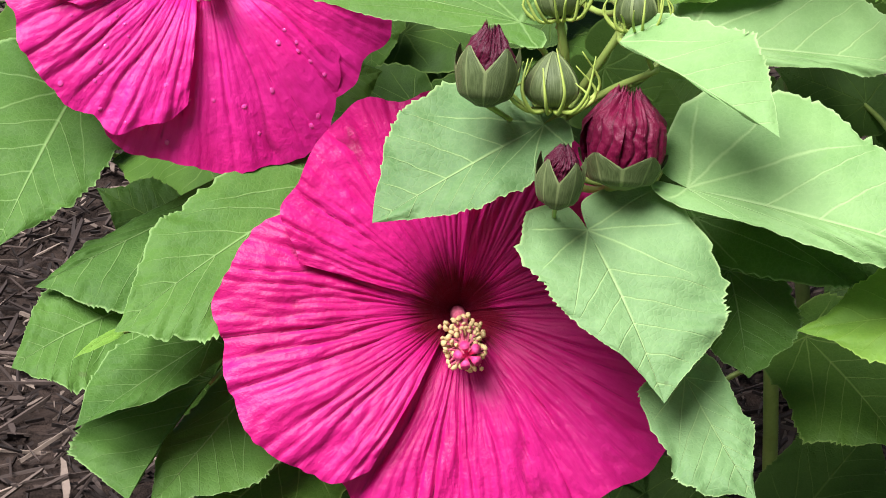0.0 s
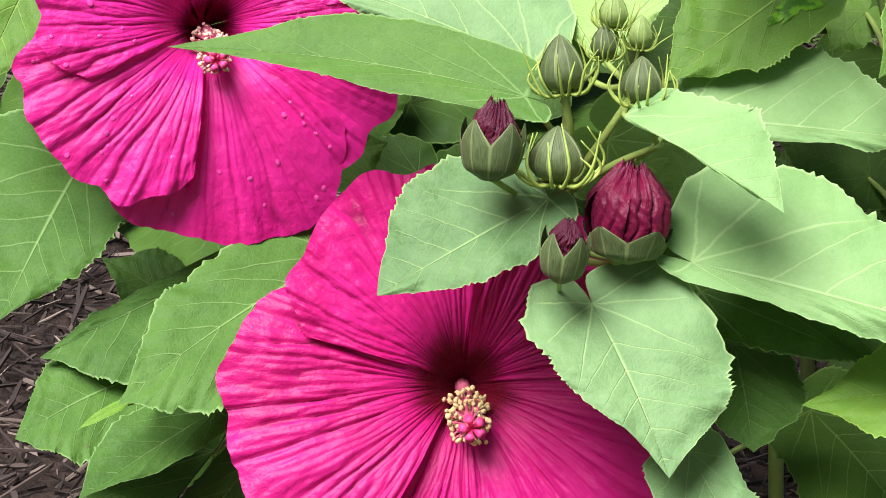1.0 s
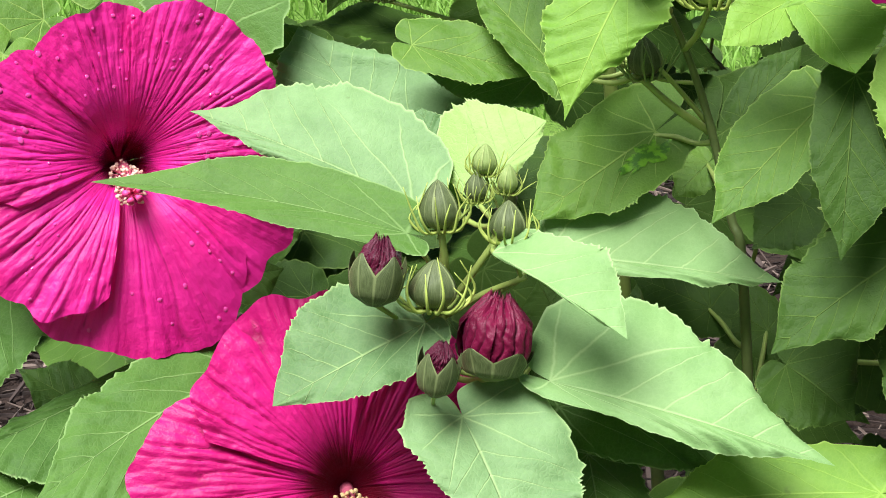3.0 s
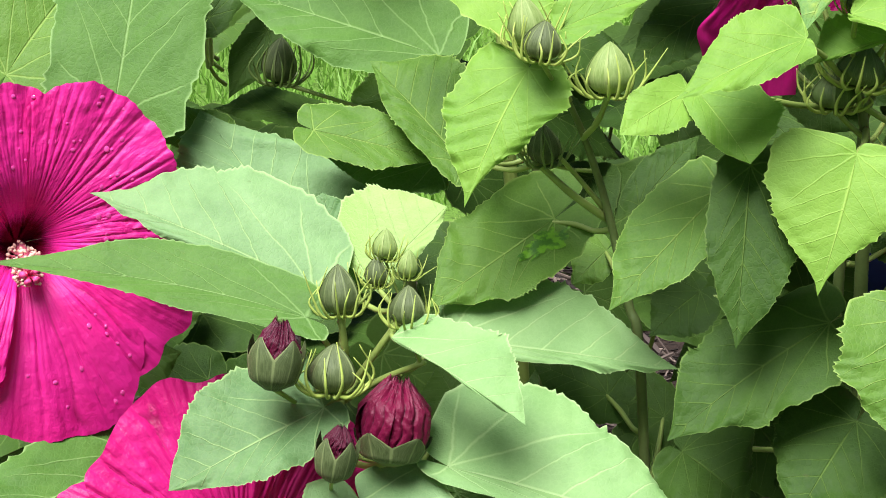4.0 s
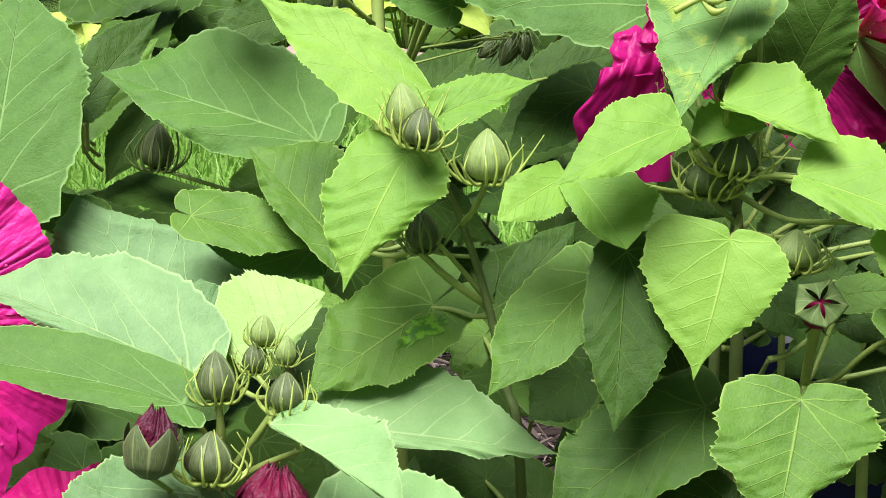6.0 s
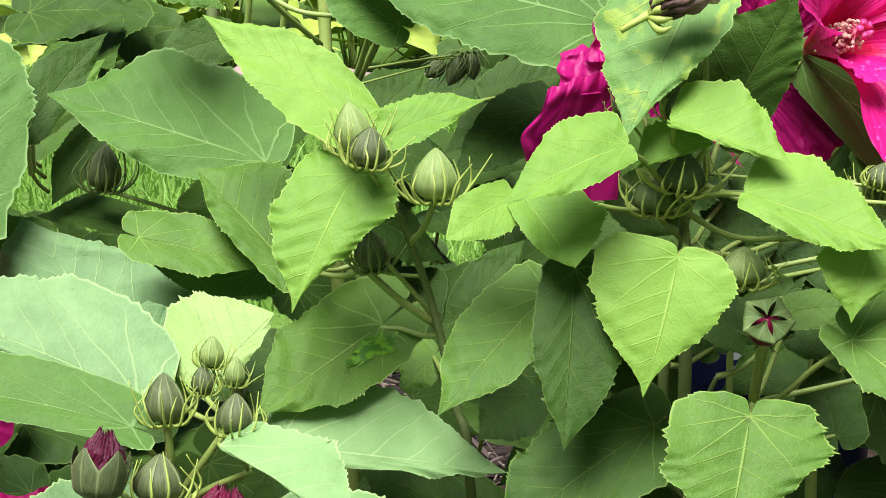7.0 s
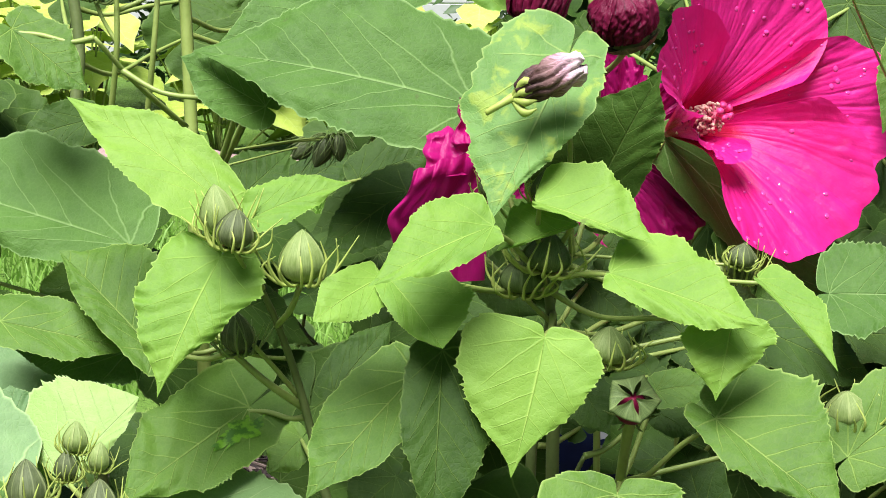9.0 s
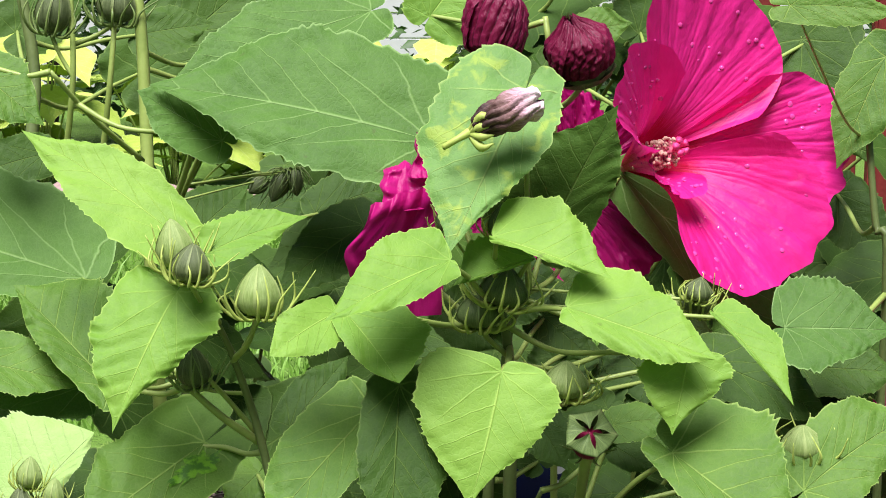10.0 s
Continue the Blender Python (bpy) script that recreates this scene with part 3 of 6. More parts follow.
stem(plant_c, [(0.2024, 0.9995, 0.7516), (0.1950, 1.0148, 0.7257), (0.1935, 1.0257, 0.6832), (0.1845, 1.0184, 0.6033), (0.1974, 1.0438, 0.3013), (0.1914, 1.0721, 0.0000)], [0.0025, 0.0032, 0.0038, 0.0045, 0.0052, 0.0059], stem_old)
stem(plant_c, [(0.2236, 0.9564, 0.6318), (0.2216, 0.9732, 0.6147), (0.2117, 0.9886, 0.5892)], [0.0025, 0.0030, 0.0035], stem_old)
stem(plant_c, [(0.2103, 0.9894, 0.6365), (0.2040, 0.9958, 0.6177), (0.1944, 1.0089, 0.5823)], [0.0018, 0.0021, 0.0024], stem_old)
plant_d = plant_at(0.003, 1.243, "tall hibiscus stems with broad green leaves")
stem(plant_d, [(-0.0183, 1.2303, 0.9235), (-0.0133, 1.2219, 0.8801), (-0.0100, 1.2062, 0.7933), (-0.0079, 1.1920, 0.7137), (0.0084, 1.2174, 0.3559), (0.0029, 1.2427, 0.0000)], [0.0050, 0.0053, 0.0057, 0.0060, 0.0069, 0.0078], stem_green)
stem(plant_d, [(-0.0963, 1.2872, 0.9161), (-0.0852, 1.2735, 0.8485), (-0.0872, 1.2561, 0.7505), (-0.0714, 1.2803, 0.3752), (-0.0749, 1.3109, 0.0000)], [0.0050, 0.0055, 0.0060, 0.0069, 0.0078], stem_old)
stem(plant_d, [(-0.0657, 1.1193, 0.8632), (-0.0426, 1.1415, 0.8337), (-0.0132, 1.1830, 0.8019)], [0.0020, 0.0023, 0.0026], stem_green)
stem(plant_d, [(0.0188, 1.1201, 0.8203), (0.0081, 1.1561, 0.7838), (-0.0069, 1.1936, 0.7524)], [0.0024, 0.0027, 0.0030], stem_green)
stem(plant_d, [(0.0252, 1.1292, 0.8181), (0.0142, 1.1566, 0.7899), (-0.0040, 1.1924, 0.7442)], [0.0024, 0.0027, 0.0030], stem_green)
stem(plant_d, [(-0.0584, 1.2297, 0.9100), (-0.0573, 1.2194, 0.8521), (-0.0646, 1.2302, 0.7914)], [0.0022, 0.0026, 0.0030], stem_green)
stem(plant_d, [(-0.0295, 1.2230, 0.8959), (-0.0337, 1.2153, 0.8488), (-0.0405, 1.2267, 0.7918)], [0.0022, 0.0026, 0.0030], stem_green)
plant_e = plant_at(0.306, 1.194, "hibiscus plant with pink bloom in front of red fence")
stem(plant_e, [(0.3312, 1.1611, 0.8346), (0.3122, 1.1501, 0.7547), (0.3041, 1.1386, 0.6821), (0.3155, 1.1641, 0.3412), (0.3061, 1.1943, 0.0000)], [0.0040, 0.0045, 0.0050, 0.0057, 0.0065], stem_green)
stem(plant_e, [(0.4350, 1.0920, 0.8238), (0.4386, 1.0824, 0.7718), (0.4443, 1.0742, 0.7302), (0.4538, 1.0998, 0.3658), (0.4435, 1.1323, 0.0000)], [0.0030, 0.0032, 0.0035, 0.0040, 0.0046], stem_old)
stem(plant_e, [(0.2301, 1.1057, 0.8985), (0.2323, 1.1018, 0.8783), (0.2408, 1.1219, 0.8244), (0.2536, 1.1475, 0.4121), (0.2460, 1.1769, 0.0000)], [0.0024, 0.0027, 0.0030, 0.0034, 0.0039], stem_green)
leaf(plant_a, (-0.1152, 0.9445, 0.6281), (-0.2916, 0.9599, 0.6542), (0.0021, 0.0216, 0.0160), (0.0002, -0.0139, -0.0105), (-0.0955, 0.9553, 0.5999), peak=(0.41, 0.31), fold=0.16, kind=leaf_half_shaded, bow=0.03, droop=-0.02, heart=0.08)
leaf(plant_a, (-0.1128, 0.9789, 0.6329), (-0.2472, 1.0242, 0.6767), (0.0141, 0.0409, 0.0296), (-0.0021, -0.0113, -0.0087), (-0.0963, 0.9478, 0.6305), peak=(0.45, 0.55), kind=leaf_skylit, heart=0.1, taper=1.2)
leaf(plant_a, (-0.1226, 1.0516, 0.6249), (-0.1968, 1.1183, 0.7050), (0.0392, 0.0257, 0.0227), (-0.0396, -0.0064, -0.0064), (-0.0612, 0.9561, 0.6286), peak=(0.30, 0.60), kind=leaf_skylit, heart=0.1)
leaf(plant_a, (-0.0989, 1.0124, 0.6217), (-0.1132, 1.0381, 0.6728), (-0.0227, 0.0048, 0.0042), (0.0156, 0.0077, 0.0068), (-0.1004, 0.9603, 0.5884), peak=(0.60, 0.60), kind=leaf_skylit, heart=0.1)
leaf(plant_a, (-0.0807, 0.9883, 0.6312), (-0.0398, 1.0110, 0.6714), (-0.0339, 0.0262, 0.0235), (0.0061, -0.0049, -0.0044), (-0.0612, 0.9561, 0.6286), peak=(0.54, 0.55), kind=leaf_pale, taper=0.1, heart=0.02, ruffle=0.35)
leaf(plant_a, (-0.0663, 0.9198, 0.6247), (0.0041, 0.8654, 0.5972), (0.0158, 0.0243, 0.0155), (0.0000, -0.0015, -0.0015), (-0.0680, 0.9546, 0.6192), peak=(0.60, 0.48), kind=leaf_lit, heart=0.0, taper=0.5, droop=0.10)
leaf(plant_a, (-0.0403, 0.9723, 0.6053), (0.0893, 0.9639, 0.5904), (0.0065, 0.0442, 0.0326), (-0.0006, -0.0076, -0.0056), (-0.0650, 0.9505, 0.5925), peak=(0.35, 0.60), kind=leaf_lit, heart=0.05, fold=0.04)
leaf(plant_a, (-0.0368, 0.9155, 0.5527), (0.1096, 0.8703, 0.5248), (0.0178, 0.0518, 0.0350), (-0.0019, -0.0115, -0.0081), (-0.1042, 0.9618, 0.5483), peak=(0.25, 0.51), kind=leaf_lit, heart=0.12, droop=0.10, ruffle=1.7)
leaf(plant_a, (-0.0345, 0.9661, 0.5146), (0.0958, 0.9482, 0.5006), (0.0028, 0.0109, 0.0072), (-0.0044, -0.0283, -0.0189), (-0.1098, 0.9614, 0.5064), peak=(0.41, 0.50), kind=leaf_half_shaded, heart=0.1, ruffle=2.0)
leaf(plant_a, (-0.0840, 0.9022, 0.5380), (-0.0482, 0.8390, 0.4805), (0.0427, 0.0244, 0.0074), (-0.0345, -0.0125, -0.0024), (-0.1050, 0.9630, 0.5366), peak=(0.59, 0.18), kind=leaf_skylit, heart=0.19, taper=0.7)
leaf(plant_a, (-0.1041, 0.9210, 0.5846), (-0.1821, 0.8801, 0.5540), (-0.0231, 0.0313, 0.0258), (0.0118, -0.0174, -0.0140), (-0.0890, 0.9588, 0.5868), peak=(0.49, 0.34), kind=leaf_skylit, heart=0.12, taper=0.3)
leaf(plant_a2, (-0.2242, 1.0053, 0.5231), (-0.3226, 0.8977, 0.4890), (-0.0246, 0.0237, 0.0180), (0.0148, -0.0340, -0.0235), (-0.3059, 1.1261, 0.4592), peak=(0.52, 0.60), kind=leaf_half_shaded, heart=0.1)
leaf(plant_a2, (-0.2886, 1.0325, 0.5096), (-0.3803, 0.9460, 0.4912), (-0.0068, 0.0066, 0.0047), (0.0197, -0.0310, -0.0223), (-0.3100, 1.1299, 0.4711), peak=(0.58, 0.60), heart=0.1, kind=leaf_half_shaded)
leaf(plant_a2, (-0.3346, 0.9624, 0.4716), (-0.3844, 0.9067, 0.4642), (-0.0186, 0.0224, 0.0165), (0.0188, -0.0247, -0.0176), (-0.3018, 1.1224, 0.4471), peak=(0.41, 0.55), heart=0.15, taper=0.6, kind=leaf_half_shaded)
leaf(plant_a2, (-0.2893, 0.9520, 0.4568), (-0.3451, 0.8799, 0.4440), (-0.0161, 0.0157, 0.0114), (0.0083, -0.0103, -0.0077), (-0.2896, 1.1112, 0.4113), peak=(0.60, 0.34), heart=0.12, kind=leaf_half_shaded)
leaf(plant_a2, (-0.2988, 0.9681, 0.4232), (-0.3285, 0.8909, 0.3941), (-0.0480, 0.0026, 0.0085), (-0.0006, -0.0004, -0.0007), (-0.2896, 1.1112, 0.4113), peak=(0.60, 0.56), heart=0.15, taper=0.6, kind=leaf_half_shaded)
leaf(plant_a2, (-0.2842, 0.9851, 0.4065), (-0.3225, 0.9021, 0.3820), (-0.0168, 0.0092, 0.0073), (0.0327, -0.0211, -0.0175), (-0.2896, 1.1112, 0.4113), peak=(0.53, 0.32), heart=0.15, kind=leaf_half_shaded)
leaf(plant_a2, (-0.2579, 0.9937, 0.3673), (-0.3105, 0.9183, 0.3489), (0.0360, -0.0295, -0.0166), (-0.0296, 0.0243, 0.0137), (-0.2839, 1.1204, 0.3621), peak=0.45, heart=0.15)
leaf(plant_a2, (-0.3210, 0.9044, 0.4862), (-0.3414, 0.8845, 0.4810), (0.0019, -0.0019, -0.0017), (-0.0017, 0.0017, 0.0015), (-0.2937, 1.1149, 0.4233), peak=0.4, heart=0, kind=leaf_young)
leaf(plant_a2, (-0.3701, 1.0326, 0.5724), (-0.3944, 0.9366, 0.5176), (-0.0583, 0.0190, 0.0211), (0.0392, -0.0146, -0.0164), (-0.3258, 1.1547, 0.5614), peak=(0.59, 0.26), heart=0.15, taper=0.5, kind=leaf_half_shaded)
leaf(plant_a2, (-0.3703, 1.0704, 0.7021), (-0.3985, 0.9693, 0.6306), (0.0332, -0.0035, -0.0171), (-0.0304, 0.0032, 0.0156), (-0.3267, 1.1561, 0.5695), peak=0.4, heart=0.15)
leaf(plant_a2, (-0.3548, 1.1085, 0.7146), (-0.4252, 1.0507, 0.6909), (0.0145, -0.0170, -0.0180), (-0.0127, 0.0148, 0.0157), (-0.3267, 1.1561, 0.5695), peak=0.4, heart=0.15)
leaf(plant_a2, (-0.2744, 1.0654, 0.5246), (-0.2366, 1.0436, 0.5015), (0.0083, 0.0193, 0.0071), (-0.0082, -0.0189, -0.0070), (-0.3182, 1.1377, 0.4933), peak=0.4, heart=0.15, kind=leaf_shaded)
leaf(plant_a2, (-0.2525, 1.1108, 0.5382), (-0.2180, 1.1251, 0.5425), (-0.0062, 0.0122, 0.0122), (0.0074, -0.0144, -0.0144), (-0.3209, 1.1475, 0.5209), peak=0.4, heart=0.15, kind=leaf_shaded)
leaf(plant_a2, (-0.3431, 1.0956, 0.4493), (-0.4016, 1.1138, 0.4765), (-0.0049, -0.0257, -0.0098), (0.0051, 0.0264, 0.0101), (-0.3018, 1.1224, 0.4471), peak=0.4, heart=0.15, kind=leaf_shaded)
leaf(plant_a, (-0.0401, 0.8876, 0.4668), (-0.0081, 0.8320, 0.4337), (0.0145, 0.0097, 0.0029), (-0.0249, -0.0182, -0.0068), (-0.0251, 0.9476, 0.3968), peak=(0.45, 0.52), heart=0.15, kind=leaf_skylit)
leaf(plant_a, (-0.0185, 0.9760, 0.4806), (-0.0098, 0.9167, 0.4499), (0.0292, 0.0045, -0.0023), (-0.0195, -0.0065, -0.0011), (-0.1072, 0.9684, 0.4710), peak=(0.60, 0.57), heart=0.15, kind=leaf_half_shaded)
leaf(plant_a, (0.1385, 0.9047, 0.4920), (0.0130, 0.9079, 0.4807), (0.0006, 0.0265, 0.0183), (0.0008, -0.0255, -0.0170), (0.1885, 0.9547, 0.4120), peak=(0.51, 0.51), heart=0.1, kind=leaf_young)
leaf(plant_a, (0.0229, 1.0295, 0.4128), (0.0705, 0.9569, 0.3827), (0.0246, 0.0276, 0.0090), (-0.0283, -0.0317, -0.0104), (-0.0993, 0.9836, 0.3789), peak=0.4, heart=0.2, kind=leaf_mature)
leaf(plant_a, (0.0154, 1.0353, 0.2846), (0.0719, 1.1044, 0.3166), (-0.0263, 0.0227, 0.0092), (0.0278, -0.0240, -0.0098), (-0.0888, 1.0038, 0.2562), peak=0.4, heart=0.2, kind=leaf_shaded)
leaf(plant_a, (0.0427, 1.1183, 0.5224), (-0.0017, 1.1149, 0.5163), (0.0029, -0.0120, -0.0101), (-0.0032, 0.0135, 0.0114), (-0.1098, 0.9614, 0.5064), peak=0.4, heart=0.3, kind=leaf_shaded)
leaf(plant_a, (-0.0374, 1.1289, 0.5029), (-0.0538, 1.1507, 0.5234), (-0.0215, -0.0139, -0.0088), (0.0216, 0.0139, 0.0089), (-0.1080, 0.9659, 0.4686), peak=0.4, heart=0.3, kind=leaf_shaded)
leaf(plant_b, (0.0215, 1.0228, 0.6607), (-0.0495, 0.9785, 0.6221), (-0.0201, 0.0240, 0.0212), (0.0147, -0.0193, -0.0171), (0.0546, 1.0048, 0.6596), peak=(0.43, 0.37), heart=0.32, taper=0.6, torn=(0.28, -0.36, 0.10, 0.26), kind=leaf_mature)
leaf(plant_b, (0.0066, 0.9686, 0.7594), (-0.0275, 0.9297, 0.6931), (-0.0301, 0.0123, 0.0111), (0.0246, -0.0086, -0.0081), (0.0290, 0.9837, 0.7381), peak=(0.40, 0.18), heart=0.10, taper=1.5, kind=leaf_young, ruffle=1.7)
leaf(plant_b, (-0.0303, 1.0224, 0.6937), (-0.0861, 1.0686, 0.7444), (-0.0104, -0.0092, -0.0088), (0.0299, 0.0243, 0.0224), (0.0115, 0.9938, 0.7010), peak=(0.49, 0.49), heart=0.12, kind=leaf_mature)
leaf(plant_b2, (-0.0475, 1.1075, 0.7404), (-0.1823, 1.1414, 0.7775), (0.0118, 0.0381, 0.0367), (-0.0058, -0.0229, -0.0216), (0.0120, 1.0924, 0.6820), peak=(0.48, 0.45), heart=0.1, kind=leaf_half_shaded)
leaf(plant_b2, (-0.0459, 1.0694, 0.6833), (-0.1249, 1.0775, 0.6903), (0.0010, 0.0134, 0.0123), (-0.0014, -0.0201, -0.0181), (0.0126, 1.0909, 0.6822), peak=(0.53, 0.35), heart=0.1, kind=leaf_half_shaded)
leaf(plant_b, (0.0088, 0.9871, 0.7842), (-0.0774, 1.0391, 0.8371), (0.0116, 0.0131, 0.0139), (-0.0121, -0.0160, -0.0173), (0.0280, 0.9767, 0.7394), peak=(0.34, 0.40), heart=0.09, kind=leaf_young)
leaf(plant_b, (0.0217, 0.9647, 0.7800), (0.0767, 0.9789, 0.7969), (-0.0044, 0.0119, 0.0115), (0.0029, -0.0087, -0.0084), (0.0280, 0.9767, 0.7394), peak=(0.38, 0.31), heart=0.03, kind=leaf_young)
leaf(plant_b2, (-0.2419, 1.0748, 0.7111), (-0.2323, 1.1693, 0.8319), (-0.0493, 0.0066, 0.0051), (0.0494, -0.0077, -0.0086), (-0.2951, 1.3112, 0.6385), peak=(0.43, 0.58), heart=0.06, kind=leaf_half_shaded)
leaf(plant_b2, (-0.3274, 1.1549, 0.7201), (-0.2719, 1.2300, 0.7930), (-0.0350, 0.0091, 0.0264), (0.0348, -0.0091, -0.0263), (-0.3994, 1.4090, 0.6495), peak=0.4, heart=0.15)
leaf(plant_b2, (-0.1824, 1.1190, 0.6875), (-0.2309, 1.1150, 0.6921), (0.0010, -0.0149, -0.0108), (-0.0012, 0.0172, 0.0124), (-0.2225, 1.3652, 0.6098), peak=0.4, heart=0.15)
leaf(plant_b2, (-0.2025, 1.1890, 0.7490), (-0.1560, 1.2263, 0.7880), (-0.0128, 0.0068, 0.0129), (0.0115, -0.0061, -0.0116), (-0.2471, 1.4506, 0.6848), peak=0.4, heart=0.15)
leaf(plant_b2, (-0.1621, 1.1877, 0.7417), (-0.1855, 1.1608, 0.7025), (0.0111, -0.0020, -0.0062), (-0.0127, 0.0023, 0.0071), (-0.1978, 1.4490, 0.6759), peak=0.4, heart=0.15, kind=leaf_shaded)
leaf(plant_b2, (-0.0739, 1.1802, 0.7095), (-0.1020, 1.1519, 0.6673), (0.0188, -0.0053, -0.0106), (-0.0189, 0.0053, 0.0106), (0.0126, 1.0909, 0.6822), peak=0.4, heart=0.15)
leaf(plant_b2, (-0.1316, 1.1720, 0.6882), (-0.1978, 1.1726, 0.6938), (0.0008, -0.0159, -0.0076), (-0.0012, 0.0217, 0.0104), (-0.1606, 1.4298, 0.6106), peak=0.4, heart=0.15, kind=leaf_shaded)
leaf(plant_c, (0.1747, 0.9297, 0.7211), (0.1530, 0.9004, 0.6538), (-0.0410, 0.0101, 0.0089), (0.0316, -0.0076, -0.0069), (0.1909, 0.9920, 0.7193), peak=(0.36, 0.18), heart=0.10, taper=1.4, kind=leaf_young, ruffle=0.5)
leaf(plant_c, (0.1458, 0.9250, 0.7820), (0.0787, 0.9047, 0.7550), (-0.0084, 0.0191, 0.0180), (0.0042, -0.0104, -0.0097), (0.1839, 0.9868, 0.7504), peak=(0.34, 0.42), heart=0.03, kind=leaf_young)
leaf(plant_c, (0.0899, 0.9556, 0.7492), (0.0529, 0.9302, 0.7318), (-0.0070, 0.0085, 0.0097), (0.0081, -0.0106, -0.0121), (0.1895, 0.9956, 0.7405), peak=(0.51, 0.33), heart=0.05, taper=0.0, kind=leaf_young, ruffle=0.4)
leaf(plant_c, (0.0939, 0.9507, 0.7502), (0.1196, 0.9214, 0.7181), (0.0272, 0.0103, 0.0118), (-0.0099, -0.0054, -0.0063), (0.1895, 0.9956, 0.7405), peak=(0.60, 0.43), heart=0.05, taper=0.2, kind=leaf_young, ruffle=0.4)
leaf(plant_c, (0.1704, 0.9393, 0.7917), (0.2282, 0.9075, 0.7734), (0.0134, 0.0208, 0.0219), (-0.0014, -0.0029, -0.0031), (0.1832, 0.9902, 0.7488), peak=(0.43, 0.43), heart=0.03, kind=leaf_young)
leaf(plant_c, (0.1948, 0.9547, 0.7773), (0.1503, 0.9437, 0.7647), (-0.0041, 0.0156, 0.0152), (0.0003, -0.0016, -0.0016), (0.1832, 0.9902, 0.7488), peak=(0.56, 0.44), heart=0.03, kind=leaf_young)
leaf(plant_c, (0.2064, 0.9183, 0.7577), (0.2754, 0.8732, 0.7386), (0.0143, 0.0210, 0.0215), (-0.0059, -0.0104, -0.0106), (0.1832, 0.9902, 0.7488), peak=(0.41, 0.50), heart=0.03, kind=leaf_young)
leaf(plant_c, (0.2663, 0.8979, 0.7347), (0.2540, 0.8798, 0.6982), (-0.0221, 0.0060, 0.0041), (0.0226, -0.0046, -0.0028), (0.1870, 0.9927, 0.7332), peak=(0.37, 0.18), heart=0.1, taper=1.3, kind=leaf_young)
# darker mature green on the lower leaves here stands in for shade from above
leaf(plant_c, (0.2592, 0.8974, 0.6843), (0.3101, 0.8368, 0.6479), (0.0335, 0.0233, 0.0259), (-0.0114, -0.0090, -0.0102), (0.2236, 0.9564, 0.6318), peak=(0.36, 0.26), heart=0.2, taper=0.8, kind=leaf_mature)
leaf(plant_c, (0.2066, 0.8890, 0.6466), (0.1876, 0.8458, 0.5939), (-0.0406, 0.0071, 0.0057), (0.0431, -0.0047, -0.0042), (0.2236, 0.9564, 0.6318), peak=(0.43, 0.18), heart=0.16, taper=0.6, kind=leaf_mature)
leaf(plant_c, (0.1674, 0.9452, 0.6236), (0.0787, 0.9067, 0.5714), (-0.0176, 0.0223, 0.0189), (0.0148, -0.0209, -0.0177), (0.2239, 0.9672, 0.6220), peak=(0.54, 0.41), heart=0.15, kind=leaf_shaded)
leaf(plant_c, (0.1232, 0.9490, 0.7108), (0.1119, 0.8964, 0.6269), (-0.0196, 0.0012, 0.0006), (0.0296, -0.0023, -0.0026), (0.1930, 0.9954, 0.7012), peak=(0.41, 0.47), heart=0.12, kind=leaf_shaded)
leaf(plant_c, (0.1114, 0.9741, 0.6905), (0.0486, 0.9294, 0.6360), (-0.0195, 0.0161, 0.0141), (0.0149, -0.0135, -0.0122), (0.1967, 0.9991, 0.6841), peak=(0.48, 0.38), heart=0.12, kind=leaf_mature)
leaf(plant_c, (0.0700, 1.0197, 0.6695), (0.1062, 1.0507, 0.7032), (-0.0107, 0.0087, 0.0077), (0.0113, -0.0092, -0.0081), (0.1919, 1.0198, 0.6556), peak=0.4, heart=0.15, kind=leaf_shaded)
leaf(plant_c, (0.1820, 0.9310, 0.5728), (0.1440, 0.8902, 0.5318), (0.0253, -0.0187, -0.0104), (-0.0286, 0.0211, 0.0117), (0.1988, 1.0077, 0.5710), peak=0.4, heart=0.2, kind=leaf_shaded)
leaf(plant_c, (0.0937, 0.9773, 0.5356), (0.1289, 0.9443, 0.5159), (0.0247, 0.0246, 0.0189), (-0.0196, -0.0195, -0.0150), (0.1904, 1.0275, 0.5300), peak=0.4, heart=0.2, kind=leaf_shaded)
leaf(plant_c, (0.1085, 1.0447, 0.6096), (0.0769, 1.0223, 0.5889), (0.0121, -0.0152, -0.0105), (-0.0114, 0.0143, 0.0099), (0.1861, 1.0151, 0.6057), peak=0.4, heart=0.2, kind=leaf_shaded)
leaf(plant_c, (0.1211, 1.1113, 0.7708), (0.0646, 1.0759, 0.7359), (0.0108, -0.0183, -0.0131), (-0.0111, 0.0188, 0.0134), (0.1955, 1.0115, 0.7272), peak=0.4, heart=0.2, kind=leaf_shaded)
leaf(plant_b, (0.0554, 1.0509, 0.5412), (0.0076, 1.0731, 0.5548), (-0.0085, -0.0179, -0.0132), (0.0087, 0.0184, 0.0135), (0.0740, 1.0007, 0.5367), peak=0.4, heart=0.3, kind=leaf_shaded)
leaf(plant_b, (0.0921, 1.0758, 0.5165), (0.0507, 1.0993, 0.5300), (-0.0103, -0.0177, -0.0132), (0.0105, 0.0181, 0.0135), (0.0755, 1.0039, 0.5010), peak=0.4, heart=0.3, kind=leaf_shaded)
